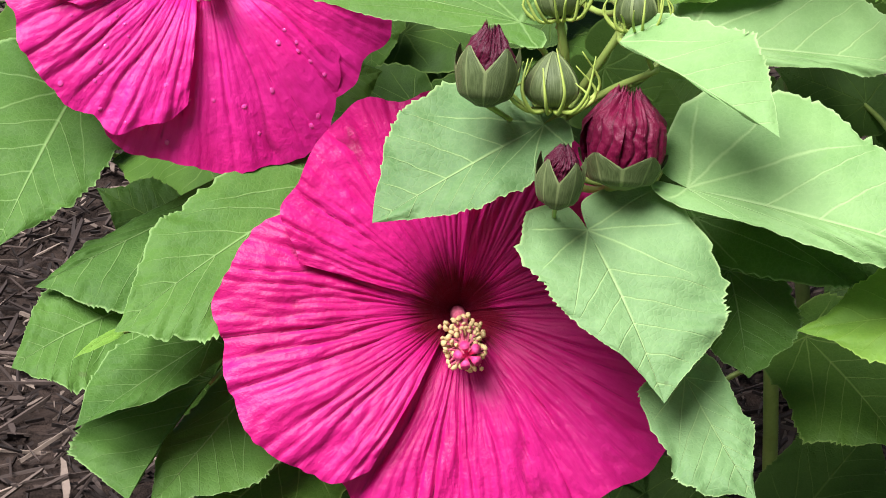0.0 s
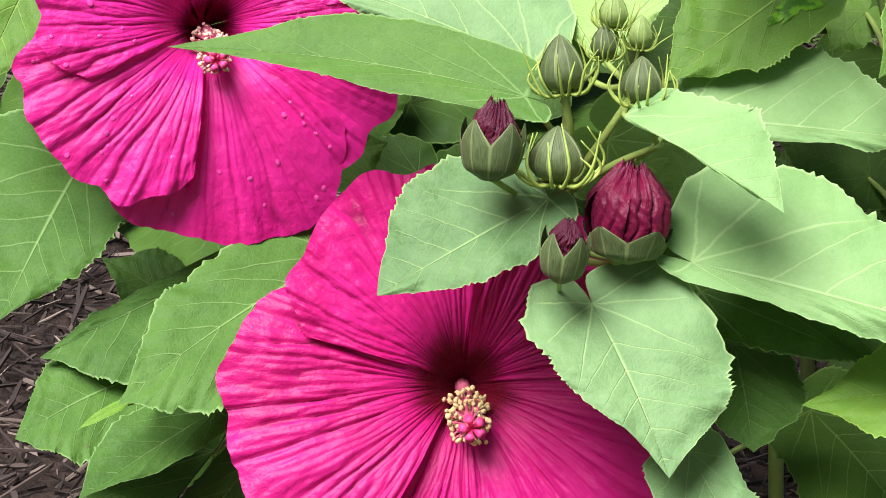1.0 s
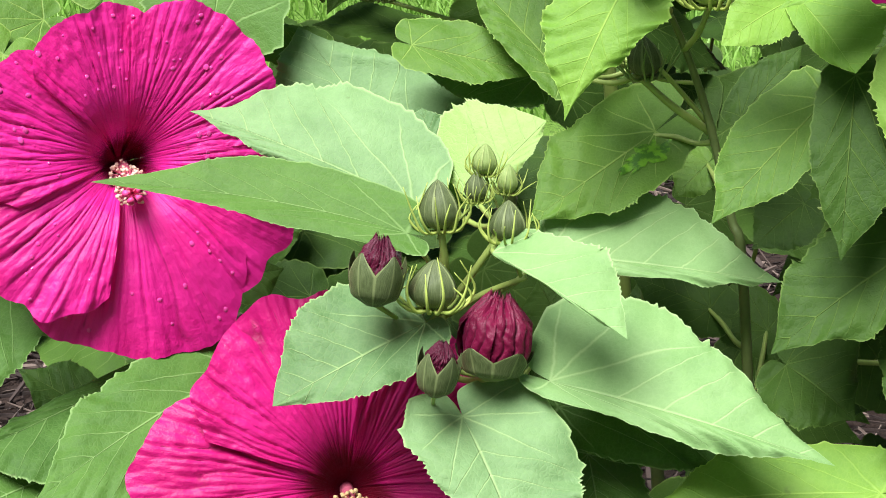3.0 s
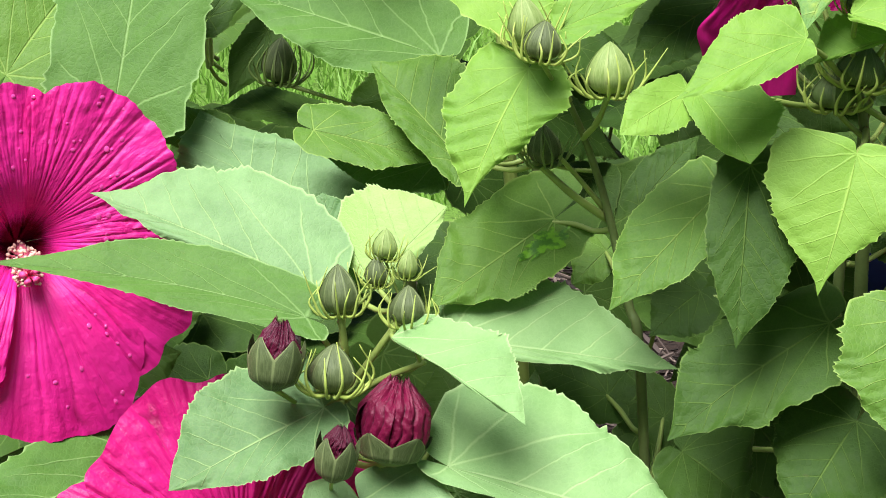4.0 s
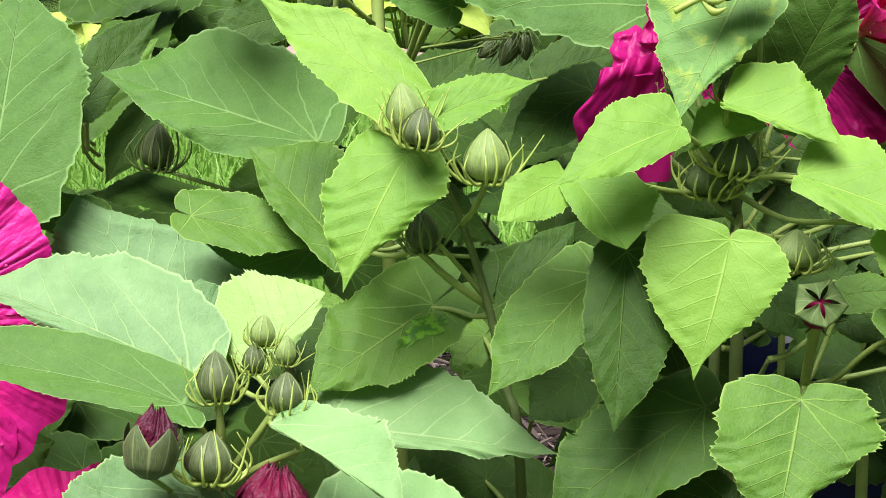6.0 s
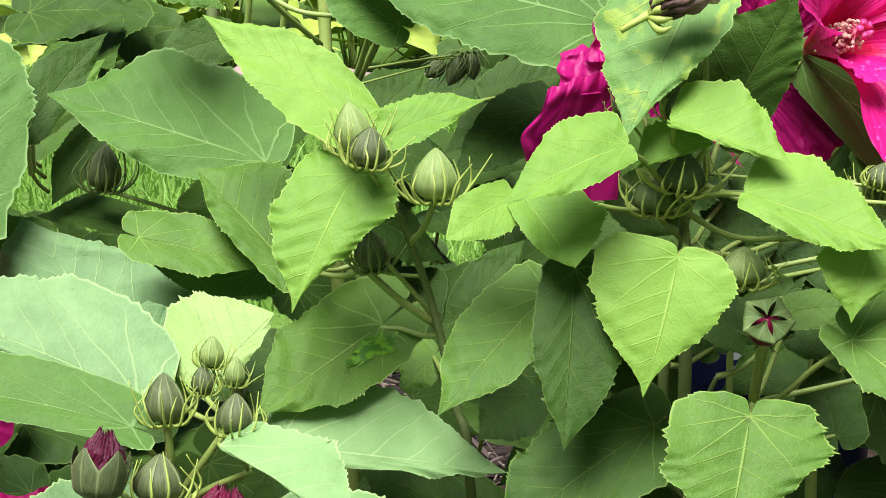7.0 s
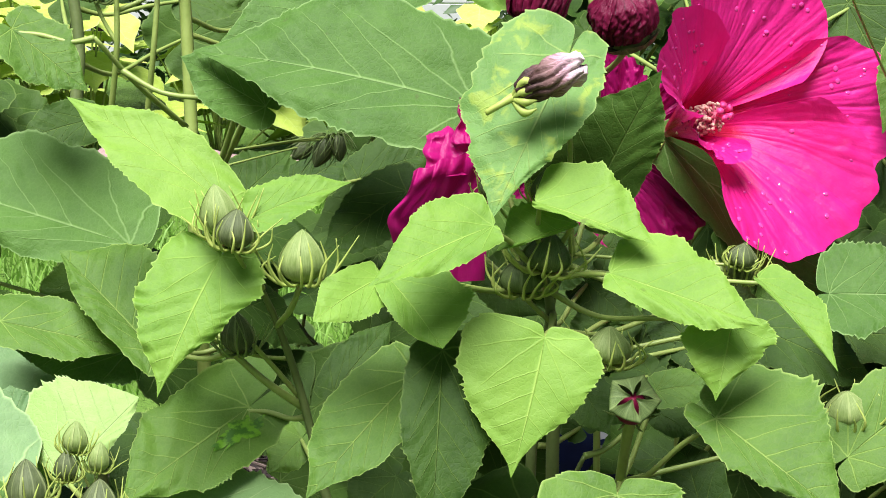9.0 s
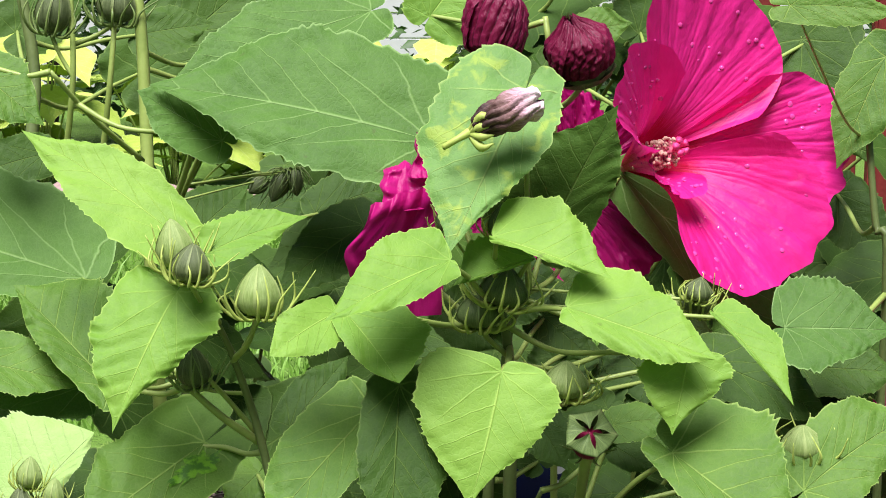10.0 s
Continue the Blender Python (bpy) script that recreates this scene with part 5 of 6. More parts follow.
def star_bud(plant, at, axis, high, wide, foot, label):
    """A bud just splitting: five sepals fold in over the top and leave a crimson star between them."""
    X, Y, Z = frame_of(axis, (0.1, 0.2, 0.9))
    A = np.array(at, float)
    hub = part("bud", round_bm(A - Z * high * 0.04, axis, high * 1.02, wide * 1.5), bud_red, plant, label)
    for k in range(5):
        nu, nv = 27, 13
        s = np.linspace(0, 1, nu)[:, None]
        v = np.linspace(-1, 1, nv)[None, :]
        side, flap = np.clip(s / 0.62, 0, 1), np.clip((s - 0.62) / 0.38, 0, 1)
        ang = k * 1.2566 + 0.3 + v * 0.628 * (1 - 0.60 * np.clip(flap * 1.5 - 0.5, 0, 1) ** 0.8)
        r = wide * (0.25 + 0.75 * side ** 0.8) * (1 + 0.20 * side ** 2 * (1 - flap) * np.abs(v) ** 2.5) * (1 - 0.86 * flap)
        z = high * (side * (0.94 + 0.10 * np.abs(v) ** 2) + 0.10 * np.sin(math.pi * flap * 0.7) + 0.04 * flap)
        co = A + Z * z[..., None] + (np.cos(ang)[..., None] * X + np.sin(ang)[..., None] * Y) * r[..., None]
        uv = np.stack([np.broadcast_to(s, (nu, nv)), np.broadcast_to(v, (nu, nv))], -1)
        mesh_part("sepal", sheet("sepal", co, nu, nv, uv), sepal_star, hub)
    for k in range(7):
        a = k * 0.9
        d = X * math.cos(a) + Y * math.sin(a)
        mesh_part("bract", tube_mesh("bract", [A + d * wide * 0.15, A + d * wide * 0.75 + Z * high * 0.05, A + d * wide * 1.25 + Z * high * 0.45], [0.0007, 0.0007, 0.0002], 5, 4), bract_dark, hub)
    mesh_part("stalk", tube_mesh("stalk", [A, A * 0.6 + np.array(foot) * 0.4, foot], [0.0036, 0.0030, 0.0028]), stem_green, hub)
    return hub


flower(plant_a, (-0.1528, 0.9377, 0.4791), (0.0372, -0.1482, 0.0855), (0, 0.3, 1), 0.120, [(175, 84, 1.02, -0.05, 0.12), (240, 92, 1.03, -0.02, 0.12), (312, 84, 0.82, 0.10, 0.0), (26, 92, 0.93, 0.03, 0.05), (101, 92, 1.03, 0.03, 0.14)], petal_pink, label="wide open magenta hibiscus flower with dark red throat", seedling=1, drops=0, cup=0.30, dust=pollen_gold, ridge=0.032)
flower(plant_a2, (-0.2873, 1.0265, 0.6478), (0.0682, -0.1710, 0.0580), (0, 0.3, 1), 0.106, [(185, 92, 1.12, -0.05, 0.12), (238, 88, 1.0, -0.06, 0.10), (318, 84, 0.95, 0.02, 0.02), (14, 72, 0.84, 0.04, 0.02), (72, 84, 0.86, 0.06, 0.05), (128, 84, 1.02, 0.06, 0.12)], petal_wet_lit, label="open magenta hibiscus flower wet with rain drops", seedling=2, drops=95)
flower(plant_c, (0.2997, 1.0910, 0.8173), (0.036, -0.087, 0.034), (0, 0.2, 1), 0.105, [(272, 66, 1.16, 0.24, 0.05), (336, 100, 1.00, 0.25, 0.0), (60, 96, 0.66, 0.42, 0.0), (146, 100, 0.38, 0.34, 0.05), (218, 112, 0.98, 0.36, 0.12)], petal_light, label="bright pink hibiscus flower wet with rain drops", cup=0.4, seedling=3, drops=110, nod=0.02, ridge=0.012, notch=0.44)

def crumpled_flower(plant, at, axis, up, petals, material, label="", seedling=1):
    """A collapsing flower: each petal a slack sheet from its foot (two corners) to its rim (two corners), the rim rolled over."""
    X, Y, Z = frame_of(axis, up)
    C = np.array(at, float)
    hub = part("flower", round_bm(C - X * 0.03 - Z * 0.034, X, 0.016, 0.012), sepal_green, plant, label)
    for i, (corners, near, far, belly, peak, side) in enumerate(petals):
        nu, nv = 70, 70
        s, t = np.linspace(0, 1, nu)[:, None], np.linspace(0, 1, nv)[None, :]
        a, b, c, d = (np.array(p) for p in corners)
        flat = (1 - s)[..., None] * ((1 - t)[..., None] * a + t[..., None] * b) + s[..., None] * ((1 - t)[..., None] * c + t[..., None] * d)
        tall = np.linalg.norm(c - a)
        rim, edge = np.clip((s - 0.86) / 0.14, 0, 1) + 0 * t, np.clip((0.12 - t) / 0.12, 0, 1) + 0 * s
        x = flat[..., 0] + s ** 2 * (peak * np.sin(math.pi * t) ** 1.5 + 0.0016 * wave(t * 2.4, seedling + i) + 0.0005 * wave(t * 7, seedling + i + 5))
        y = flat[..., 1] + side * np.sin(math.pi * s) ** 2 * (1 - t) + 0.0016 * (1 - t) ** 2 * wave(s * 2.6, seedling + 9 + i)
        h = far + (near - far) * s - belly * np.sin(math.pi * t) * np.sin(math.pi * (0.15 + 0.75 * s))
        fold = wave(t * 1.4 + 0.3 * s, seedling * 3 + i) + 1.0 * np.abs(wave(t * 2.6 - s * 0.7, seedling * 5 + i))
        h = h + 0.050 * tall * fold * (0.2 + s) + 0.0012 * wave(s * 2.6 + 0.8 * t, seedling + 20) * wave(t * 2.4 - 0.7 * s, seedling + 30)
        h = h - 0.0065 * rim ** 1.5 * (1 + 0.6 * wave(t * 2, seedling + 50 + i)) - 0.0050 * edge ** 1.5 * (1 + 0.6 * wave(s * 2, seedling + 60 + i))
        co = C + x[..., None] * X + y[..., None] * Y + h[..., None] * Z
        uv = np.stack([0.3 + 0.7 * s + 0 * t, 0.4 * t + i + 0 * s], -1)
        mesh_part("petal", sheet("petal", co, nu, nv, uv, np.ones((nu, nv, 2))), material, hub)
    return hub


crumpled_flower(plant_e, (0.1293, 1.0035, 0.7858), (-0.1262, -0.9790, 0.1602), (0, 0.3, 1), [
    (((-0.0514, 0.0170), (-0.0493, -0.0223), (0.0145, 0.0147), (0.0230, -0.0283)), 0.016, -0.018, 0.012, 0.002, 0.016),
    (((0.0090, 0.0085), (0.0110, -0.0199), (0.0340, 0.0088), (0.0300, -0.0185)), -0.014, 0.004, 0.004, 0.006, 0.001),
    (((0.0280, -0.0070), (0.0280, -0.0186), (0.0530, -0.0108), (0.0529, -0.0152)), -0.012, -0.004, 0.003, 0.001, 0.0),
], petal_old_shaded, "crumpled dark magenta hibiscus flower behind the leaves", 4)
flower(plant_e, (0.2552, 1.1343, 0.7906), (0.0132, -0.0946, 0.0118), (0, 0.3, 1), 0.058, [(20, 80, 1.1, 0.1, 0.0), (85, 84, 1.35, 0.1, 0.0), (190, 90, 1.35, 0.1, 0.0), (250, 70, 1.3, 0.0, 0.0), (300, 70, 1.0, 0.1, 0.0)], petal_old_shaded, label="faded magenta hibiscus flower hidden behind leaves", cup=0.25, seedling=6, drops=0, ruffle=5.0, ridge=0.024, frill=0.02, crumple=5.0, column=0.0)
flower(plant_e, (0.5473, 1.0975, 0.6604), (-0.0288, -0.0930, 0.0314), (0, 0.3, 1), 0.095, [(k * 72 + 20, 92, 1.0, 0.1, 0.05) for k in range(5)], petal_pink, label="magenta hibiscus flower half hidden by leaves", seedling=5, drops=0)
rolled(plant_a, (-0.0685, 0.9128, 0.5562), (0.0051, 0.0134, 0.0405), 0.042, 0.036, calyx=0.40, foot=(-0.0947, 0.9568, 0.5378), label="fat dark crimson hibiscus bud about to open", seedling=3, petal=petal_deep, crinkle=0.014, lap=0.12, twist=0.4, crown=True, shut=0.50)
rolled(plant_a, (-0.1278, 0.8967, 0.6054), (0.0048, 0.0108, 0.0348), 0.033, 0.026, foot=(-0.1047, 0.9638, 0.5613), label="opening bud with dark crimson petals showing", seedling=11, calyx=0.84, pinch=0.80, lap=0.14, crinkle=0.08, crown=True, shut=0.5)
rolled(plant_a, (-0.0966, 0.8840, 0.5593), (0.0064, 0.0047, 0.0328), 0.029, 0.020, foot=(-0.1060, 0.9475, 0.5158), label="opening bud with dark crimson petals showing", seedling=12, calyx=0.86, pinch=0.78, crinkle=0.08)
star_bud(plant_c, (0.2221, 0.9291, 0.6787), (-0.0044, -0.0273, 0.0231), 0.0190, 0.0125, (0.2236, 0.9564, 0.6318), "opening bud with a crimson star at its tip")
rolled(plant_e, (0.1940, 1.0856, 0.8691), (0.0035, 0.0084, 0.0498), 0.052, 0.035, foot=(0.2318, 1.1156, 0.8391), label="rolled dark crimson hibiscus bud", seedling=5, calyx=0.15, crinkle=0.045, lap=0.12, petal=petal_deep)
rolled(plant_e, (0.2461, 1.0563, 0.8649), (-0.0149, -0.0119, 0.0367), 0.038, 0.036, foot=(0.2387, 1.1145, 0.8392), label="rolled dark crimson hibiscus bud", seedling=8, calyx=0.2, petal=petal_deep, crinkle=0.055, lap=0.12, crown=True)

# ---- a faded flower lying on a leaf ----
fade = new("faded_flower")
fade.location = (0.1629, 0.9550, 0.8493)
bpy.context.view_layer.update()
tagged(fade, "shrivelled brown and pale pink fallen flower on a leaf", "flower")
X, Y, Z = frame_of((0.0312, -0.0087, 0.0153), (0, -0.5, 1))
nu, nv = 44, 73
s = np.linspace(0, 1, nu)[:, None]
ang = np.linspace(0, 2 * math.pi, nv)[None, :]
fold = 1 - (1 - np.abs(np.sin(6 * ang + 2.2 * s + 0.8 * np.sin(9 * s)))) ** 2
fold = fold * (0.7 + 0.3 * np.sin(17 * s + 4 * ang))
r = 0.0088 * (0.45 + 0.75 * np.sin(math.pi * (0.10 + 0.72 * s))) * (0.72 + 0.34 * fold) * (1 + 0.10 * np.sin(14 * s + 3 * ang) * s + 0.12 * np.sin(5 * ang) * s ** 3)
r[-1] *= 0.35
axial = 0.037 * (s + 0.05 * np.sin(4 * ang) * s ** 4)
co = np.array((0.1610, 0.9470, 0.8483)) + Z * axial[..., None] + (np.cos(ang)[..., None] * X + np.sin(ang)[..., None] * Y) * r[..., None]
mesh_part("petals", sheet("petals", co, nu, nv, np.stack([np.broadcast_to(s, (nu, nv)), np.broadcast_to(ang, (nu, nv))], -1)), wilted, fade, "shrivelled petals")
for k in range(4):
    a, b = Vector((0.1575, 0.9471, 0.8453)), Vector((0.1697, 0.9385, 0.8463))
    up = Vector((0, 0, 0.010 - 0.006 * k))
    mesh_part("sepal", tube_mesh("sepal", [a, (a + b) / 2 + up * 0.9 + Vector((0, -0.002, 0)), b + up * (0.4 + 0.1 * k)], [0.0014, 0.0026, 0.0003], 6, 6), bract_green, fade)
mesh_part("stalk", tube_mesh("stalk", [(0.1442, 0.9458, 0.8378), (0.1510, 0.9435, 0.8423), (0.1586, 0.9470, 0.8460)], [0.0016, 0.0018, 0.0026]), bract_green, fade)

# ---- thicket of leaves behind, with gaps to the lawn ----
GAPS = [((-0.1779, 1.4229, 0.6556), 0.07), ((-0.0225, 1.4045, 0.5801), 0.045), ((-0.0809, 1.4818, 0.8449), 0.09), ((-0.0278, 1.4785, 0.8672), 0.07), ((0.0672, 1.4456, 0.7542), 0.05), ((0.1881, 1.4527, 0.8863), 0.06), ((-0.5756, 1.2224, 0.2410), 0.16), ((-0.5432, 1.2755, 0.3198), 0.09), ((-0.0442, 1.4622, 0.7979), 0.05), ((0.5313, 1.4059, 0.8845), 0.06)]


def thicket(plant, seed, xs, ys, zs, count, size=(0.05, 0.09)):
    rnd = random.Random(seed)
    made = 0
    for _ in range(count * 3):
        x, y, z = rnd.uniform(*xs), rnd.uniform(*ys), rnd.uniform(*zs)
        if made >= count:
            break
        if any((x - g[0]) ** 2 + (z - g[2]) ** 2 < r * r for g, r in GAPS):
            continue
        made += 1
        long = rnd.uniform(*size) * 1.25
        turn = rnd.uniform(-2.6, 2.6)
        down = rnd.uniform(-0.9, 0.05)
        d = np.array([math.sin(turn), -0.55 * math.cos(turn), down])
        d = unit(d) * long
        across = unit(np.cross(d, (rnd.uniform(-0.3, 0.3), -0.55, 0.8))) * long * rnd.uniform(0.36, 0.44)
        leaf(plant, (x, y, z), tuple(np.array((x, y, z)) + d), tuple(-across), tuple(across), (x * 0.92, y + 0.05, z - 0.06), heart=0.2, droop=0.08, kind=leaf_shaded, rows=61, cols=11)


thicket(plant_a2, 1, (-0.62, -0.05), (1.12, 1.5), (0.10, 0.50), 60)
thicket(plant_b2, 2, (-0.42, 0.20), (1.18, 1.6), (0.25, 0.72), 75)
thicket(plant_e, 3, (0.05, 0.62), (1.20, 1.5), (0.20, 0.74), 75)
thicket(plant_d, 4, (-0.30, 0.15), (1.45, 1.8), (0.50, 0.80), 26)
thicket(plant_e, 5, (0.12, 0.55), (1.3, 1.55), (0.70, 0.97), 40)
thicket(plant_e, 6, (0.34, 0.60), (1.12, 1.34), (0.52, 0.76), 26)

# ---- ground ----
s = Shade("ground_cover")
co = s.node("ShaderNodeTexCoord").outputs["Object"]
sep = s.node("ShaderNodeSeparateXYZ")
s.plug(co, sep.inputs[0])
far = s.band(s.math("ADD", s.math("ABSOLUTE", s.math("SUBTRACT", sep.outputs[1], 1.2)), s.math("MULTIPLY", s.noise(3.0, 3), 0.3)), 1.95, 2.1)
dirt, turf = s.noise(35.0, 6, 0.65), s.noise(22.0, 6, 0.7)
bed = s.mix(dirt, (0.010, 0.007, 0.005), (0.060, 0.039, 0.030))
green = s.mix(turf, (0.045, 0.10, 0.012), (0.17, 0.32, 0.05))
s.bump(s.noise(60.0, 5), 1.0, 0.02)
ground_cover = s.done(s.mix(far, bed, green), 0.9, 0.2)
bm = bmesh.new()
bmesh.ops.create_grid(bm, x_segments=40, y_segments=40, size=80)
tagged(part("ground", bm, ground_cover, None, "dark mulched bed running out to green lawn"), kind="structure", category="ground")

s = Shade("bark")
tone = s.node("ShaderNodeNewGeometry").outputs["Random Per Island"]
streak = s.noise(60.0, 5, 0.65, "Object", 0.4)
bark_colour = s.ramp(tone, (0.0, (0.008, 0.006, 0.005)), (0.5, (0.036, 0.025, 0.021)), (0.82, (0.120, 0.088, 0.072)), (1.0, (0.36, 0.28, 0.22)))
s.bump(streak, 0.8, 0.003)
bark = s.done(s.mix(s.math("MULTIPLY", streak, 0.6), bark_colour, (0.03, 0.02, 0.016)), 0.8, 0.3)
rnd = random.Random(5)
verts, faces = [], []
for k in range(25000):
    x, y = (rnd.uniform(-1.35, 0.7), rnd.uniform(0.9, 3.2)) if k < 15000 else (rnd.uniform(-2.4, 2.4), rnd.uniform(-0.8, 3.2))
    long, wide, thick = 0.012 + 0.085 * rnd.random() ** 1.8, 0.0016 + 0.006 * rnd.random() ** 2, rnd.uniform(0.0015, 0.004)
    m = Matrix.Translation((x, y, rnd.uniform(0.004, 0.038))) @ Euler((rnd.gauss(0, 0.3), rnd.gauss(0, 0.3), rnd.uniform(0, 6.28))).to_matrix().to_4x4()
    i = len(verts)
    bend = rnd.uniform(-0.3, 0.3) * wide
    ring = ((-0.5, -0.3), (-0.15, -0.5), (0.42, -0.42), (0.5, 0.1), (0.2, 0.5), (-0.4, 0.35))
    for dz in (-0.5, 0.5):
        for u, w in ring:
            verts.append(tuple(m @ Vector((u * long * rnd.uniform(0.85, 1.1), w * wide * rnd.uniform(0.7, 1.2) + bend * u, dz * thick))))
    faces += [tuple(i + k for k in range(6))[::-1], tuple(i + 6 + k for k in range(6))]
    faces += [(i + k, i + (k + 1) % 6, i + 6 + (k + 1) % 6, i + 6 + k) for k in range(6)]
me = bpy.data.meshes.new("bark_mulch")
me.from_pydata(verts, [], faces)
tagged(mesh_part("bark_mulch", me, bark, None, "shredded brown bark mulch on the bed", False), kind="stuff", category="mulch")

rnd = random.Random(6)
verts, faces = [], []
for _ in range(16000):
    y = 3.4 + 2.3 * rnd.random()
    x = rnd.uniform(-0.42, 0.42) * y * 1.1
    h, w, a = rnd.uniform(0.03, 0.075), rnd.uniform(0.0015, 0.003) * (0.6 + y * 0.2), rnd.uniform(0, 6.28)
    dx, dy, lx, ly = math.cos(a) * w, math.sin(a) * w, rnd.gauss(0, 0.02), rnd.gauss(0, 0.02)
    i = len(verts)
    verts += [(x - dx, y - dy, 0), (x + dx, y + dy, 0), (x + dx * 0.7 + lx * 0.4, y + dy * 0.7 + ly * 0.4, h * 0.6), (x - dx * 0.7 + lx * 0.4, y - dy * 0.7 + ly * 0.4, h * 0.6), (x + lx, y + ly, h)]
    faces += [(i, i + 1, i + 2, i + 3), (i + 3, i + 2, i + 4)]
me = bpy.data.meshes.new("grass")
me.from_pydata(verts, [], faces)
tagged(mesh_part("grass", me, blade, None, "short green lawn grass blades"), kind="stuff", category="grass")

# ---- yellow-green border plants behind ----
hosta_leaf = leaf_material("hosta_leaf", (0.30, 0.44, 0.05), (0.55, 0.66, 0.14), (0.62, 0.72, 0.30))


def hosta(x, y, seed, count=26):
    ob = new("hosta")
    ob.location = (x, y, 0)
    bpy.context.view_layer.update()
    tagged(ob, "yellow-green broad-leaved hosta clump beside the lawn", "plant", "hosta clumps")
    rnd = random.Random(seed)
    for k in range(count):
        a = rnd.uniform(0, 6.283)
        r, h = rnd.uniform(0.03, 0.25), rnd.uniform(0.12, 0.62)
        b = np.array((x + math.cos(a) * r, y + math.sin(a) * r, h))
        long = rnd.uniform(0.20, 0.32)
        d = unit((math.cos(a), math.sin(a), rnd.uniform(-0.6, 0.1))) * long
        w = unit(np.cross(d, (0, 0, 1))) * long * 0.36
        leaf(ob, tuple(b), tuple(b + d), tuple(-w), tuple(w), (x + rnd.uniform(-0.02, 0.02), y, 0.02), kind=hosta_leaf, teeth=0.0, heart=0.12, droop=0.15, stout=0.004, rows=41, cols=9)
    return ob


for k, (x, y) in enumerate(((-1.75, 6.3), (-1.3, 6.1), (-0.85, 6.4), (-0.4, 6.2), (0.05, 6.45), (0.5, 6.2), (0.95, 6.4), (-0.6, 6.9), (0.3, 6.9))):
    hosta(x, y, 40 + k)

# ---- dark shrubs beyond ----
shrub_leaf = plain("shrub_leaf", (0.020, 0.055, 0.012), (0.075, 0.16, 0.035), 9, 0.5, 0.3, 0.004, None, 0.35, 0.1)
for k, (x, y, w, h) in enumerate(((-2.3, 8.3, 0.75, 1.25), (-1.35, 8.1, 0.7, 1.15), (-0.5, 8.4, 0.65, 1.3), (0.15, 8.2, 0.55, 1.1), (1.75, 8.4, 0.6, 1.35), (2.6, 8.2, 0.7, 1.2))):
    shrub = new("shrub")
    shrub.location = (x, y, 0)
    bpy.context.view_layer.update()
    tagged(shrub, "dense dark green shrub in front of the white wall", "shrub", "far shrubs")
    rnd = random.Random(70 + k)
    verts, faces = [], []
    for _ in range(1500):
        a, f = rnd.uniform(0, 6.283), rnd.random()
        z = h * (0.12 + 0.88 * f)
        r = w * (0.55 + 0.45 * math.sin(math.pi * (0.15 + 0.75 * f))) * rnd.uniform(0.6, 1.05) * (1 + 0.15 * math.sin(3 * a + 5 * f + k))
        c = Vector((x + r * math.cos(a), y + r * math.sin(a) * 0.7, z))
        m = Matrix.Translation(c) @ Euler((rnd.uniform(-0.9, 0.9), rnd.uniform(-0.9, 0.9), a)).to_matrix().to_4x4()
        L = rnd.uniform(0.05, 0.10)
        i = len(verts)
        verts += [tuple(m @ Vector(q)) for q in ((0, 0, 0), (L * 0.45, -L * 0.28, -L * 0.06), (L, 0, -L * 0.12), (L * 0.45, L * 0.28, -L * 0.06), (L * 0.45, 0, L * 0.04))]
        faces += [(i, i + 1, i + 4), (i + 1, i + 2, i + 4), (i + 2, i + 3, i + 4), (i + 3, i, i + 4)]
    me = bpy.data.meshes.new("crown")
    me.from_pydata(verts, [], faces)
    mesh_part("crown", me, shrub_leaf, shrub)
    mesh_part("trunk", tube_mesh("trunk", [(x, y, 0), (x + 0.02, y, 0.3), (x - 0.01, y, h * 0.75)], [0.035, 0.03, 0.012]), bark, shrub)

# ---- pinkish stones edging the far side of the lawn ----
stone = plain("stone", (0.24, 0.16, 0.14), (0.42, 0.30, 0.27), 12, 0.8, 0.6, 0.01)
rnd = random.Random(9)
for k in range(15):
    bm = bmesh.new()
    m = Matrix.Translation((-2.3 + 0.29 * k, 5.75 + rnd.uniform(-0.05, 0.05), 0.06)) @ Matrix.Diagonal((rnd.uniform(0.11, 0.15), 0.09, rnd.uniform(0.08, 0.13), 1))
    bmesh.ops.create_icosphere(bm, subdivisions=3, radius=1, matrix=m)
    for vert in bm.verts:
        vert.co += vert.normal * 0.03 * noise.noise(vert.co * 9 + Vector((k, 0, 0)))
        vert.co.z = max(vert.co.z, 0.0)
    tagged(part("edging_stone", bm, stone, None, "rounded pinkish stone edging the lawn"), category="stone", group="edging stones")

# ---- red fence, white wall, blue bin ----
fence_red = plain("fence_red", (0.12, 0.012, 0.010), (0.24, 0.030, 0.022), 14, 0.6, 0.5, 0.004, (6, 6, 0.6))
wall_white = plain("wall_white", (0.50, 0.50, 0.52), (0.64, 0.64, 0.66), 4, 0.6, 0.2, 0.004)
bin_blue = plain("bin_blue", (0.006, 0.013, 0.075), (0.010, 0.020, 0.11), 20, 0.4, 0.2, 0.001)
bin_white = plain("bin_white", (0.40, 0.41, 0.43), (0.52, 0.53, 0.55), 20, 0.5)


def block(name, size, at, material, parent=None, label="", bevel=0.004):
    bm = bmesh.new()
    bmesh.ops.create_cube(bm, size=1, matrix=Matrix.Translation(at) @ Matrix.Diagonal((*size, 1)))
    bmesh.ops.bevel(bm, geom=bm.edges[:], offset=bevel, segments=2, affect="EDGES")
    return part(name, bm, material, parent, label, False)


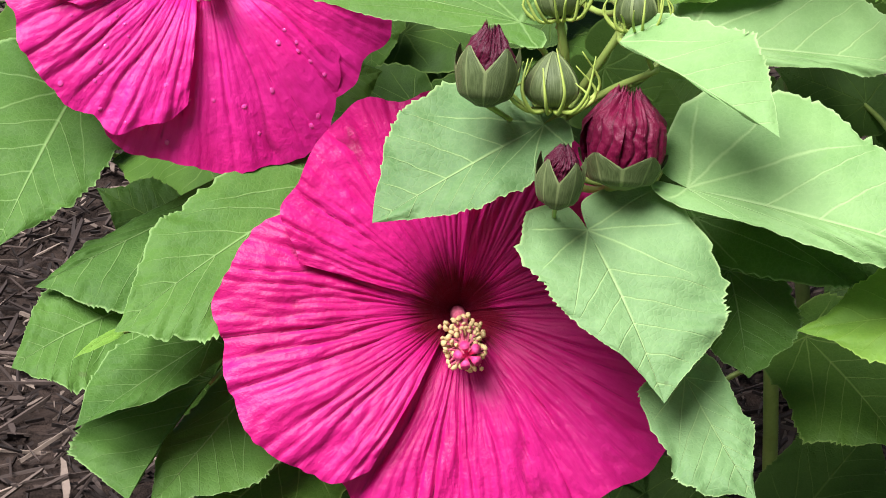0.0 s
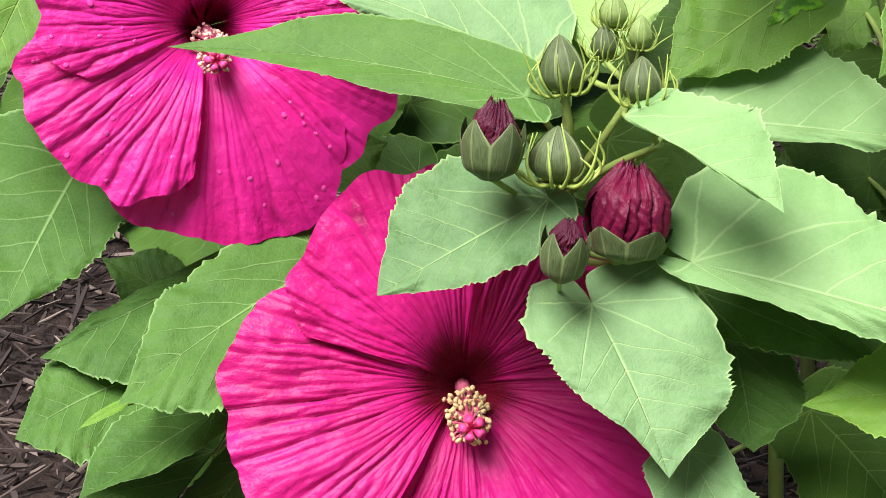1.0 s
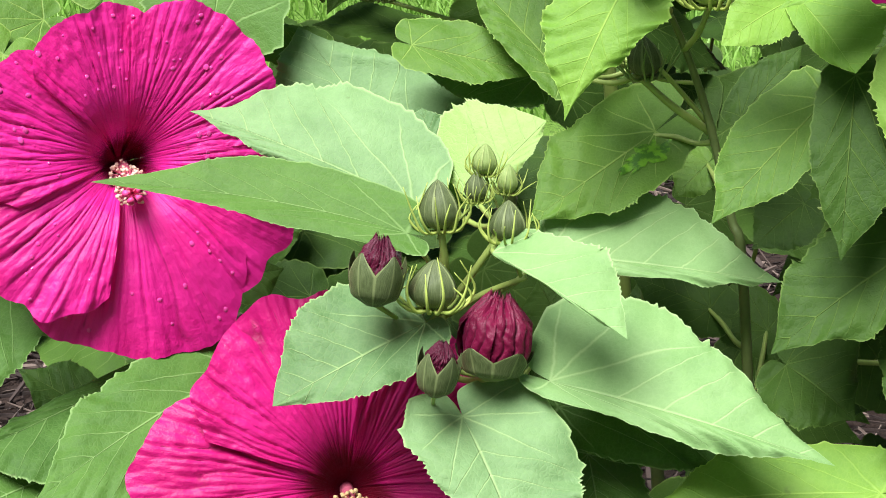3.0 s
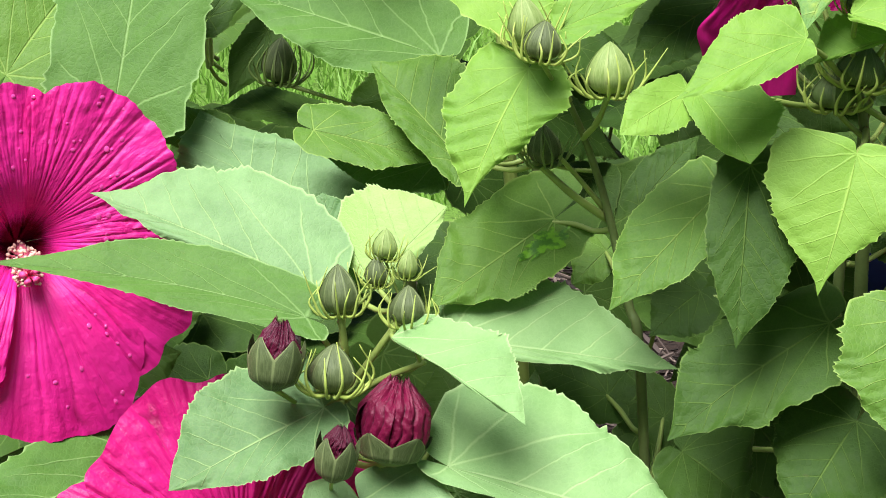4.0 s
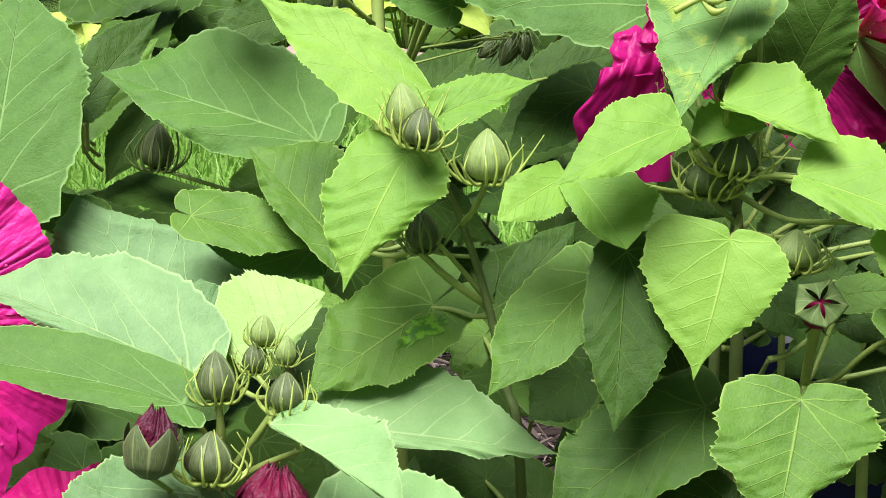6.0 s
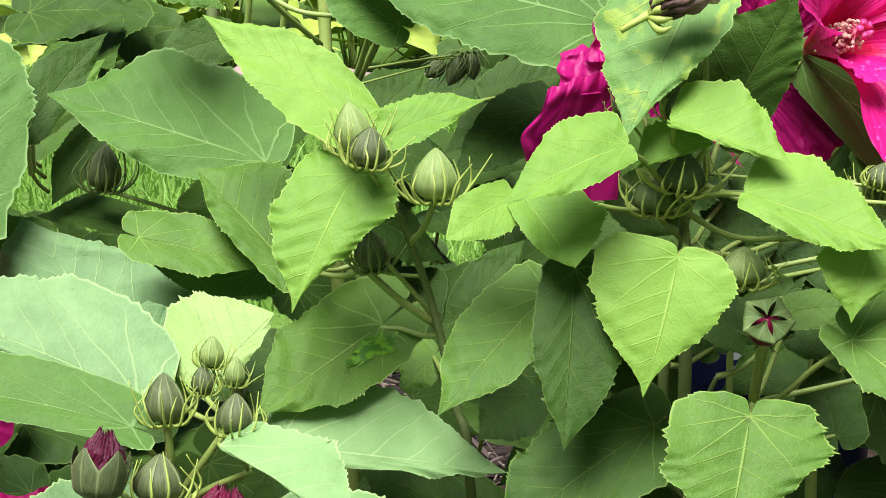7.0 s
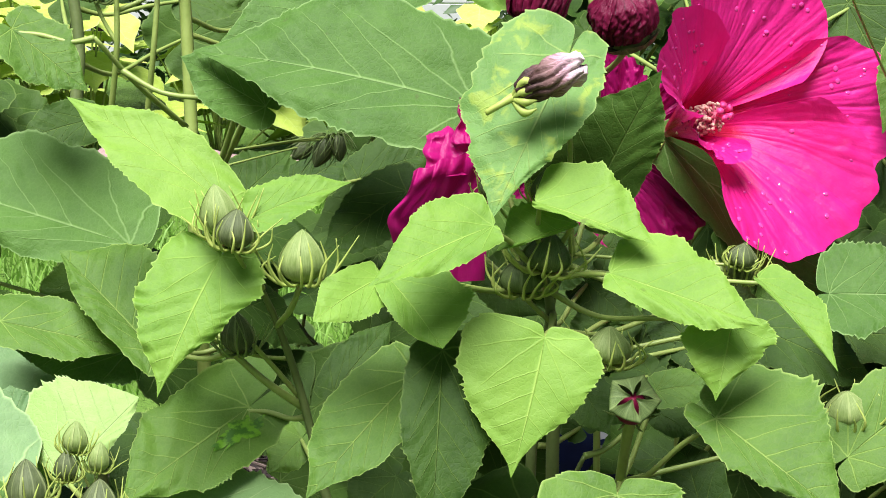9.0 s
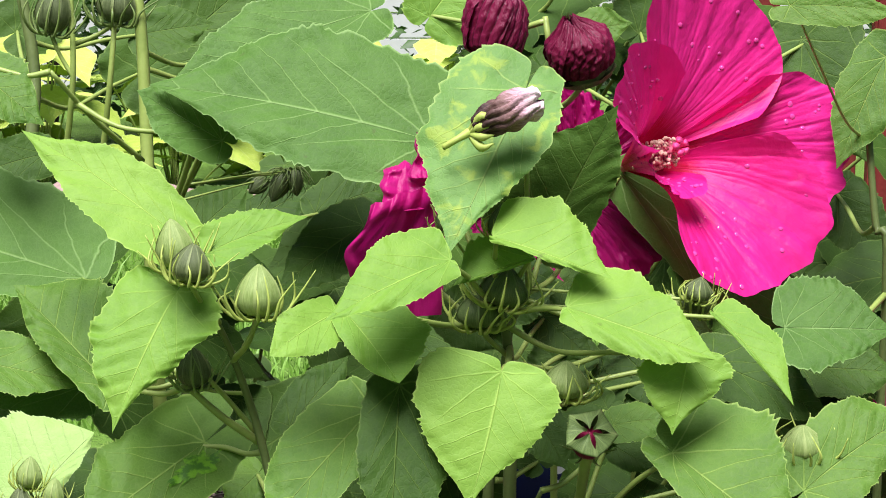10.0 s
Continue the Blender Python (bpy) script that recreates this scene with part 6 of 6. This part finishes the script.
fence = new("board_fence")
fence.location = (1.3, 2.75, 0)
bpy.context.view_layer.update()
tagged(fence, "dark red painted wooden board fence behind the plants", "fence")
for k in range(12):
    block("board", (0.115, 0.022, 1.22 + 0.02 * (k % 2)), (0.88 + 0.135 * k, 2.75, 0.62), fence_red, fence)
for z in (0.3, 0.98):
    block("rail", (1.66, 0.04, 0.08), (1.62, 2.785, z), fence_red, fence)

wall = new("wall_far")
tagged(wall, "pale white board siding of a building across the lawn", "wall", kind="structure")
for k in range(14):
    block("board", (14.0, 0.05, 0.145), (0.0, 11.0 - 0.004 * (k % 2), 0.08 + 0.15 * k), wall_white, wall)

box = new("recycling_bin")
box.location = (0.3596, 1.5442, 0.5213)
box.location.z = 0
bpy.context.view_layer.update()
tagged(box, "dark blue plastic recycling bin with white marking", "bin")
bx, by = box.location.x, box.location.y
bm = bmesh.new()
rows = []
for z, w, d in ((0.0, 0.08, 0.07), (0.02, 0.085, 0.075), (0.48, 0.095, 0.085), (0.50, 0.105, 0.095), (0.535, 0.105, 0.095), (0.54, 0.097, 0.087), (0.52, 0.085, 0.075), (0.05, 0.075, 0.065)):
    rows.append([bm.verts.new((bx + w * math.copysign(abs(math.cos(a)) ** 0.4, math.cos(a)), by + d * math.copysign(abs(math.sin(a)) ** 0.4, math.sin(a)), z)) for a in np.linspace(0, 2 * math.pi, 32, endpoint=False)])
for a, b in zip(rows, rows[1:]):
    for j in range(32):
        bm.faces.new((a[j], a[(j + 1) % 32], b[(j + 1) % 32], b[j]))
bm.faces.new(rows[0][::-1]), bm.faces.new(rows[-1])
part("body", bm, bin_blue, box)
bm = bmesh.new()
bmesh.ops.create_cone(bm, segments=28, radius1=0.034, radius2=0.033, depth=0.004, cap_ends=True, matrix=Matrix.Translation((Vector((0.3507, 1.4503, 0.4999)).x, by - 0.0922, Vector((0.3507, 1.4503, 0.4999)).z)) @ Euler((radians(93.5), 0, 0)).to_matrix().to_4x4() @ Matrix.Diagonal((1, 0.8, 1, 1)))
part("mark", bm, bin_white, box, "white round marking")
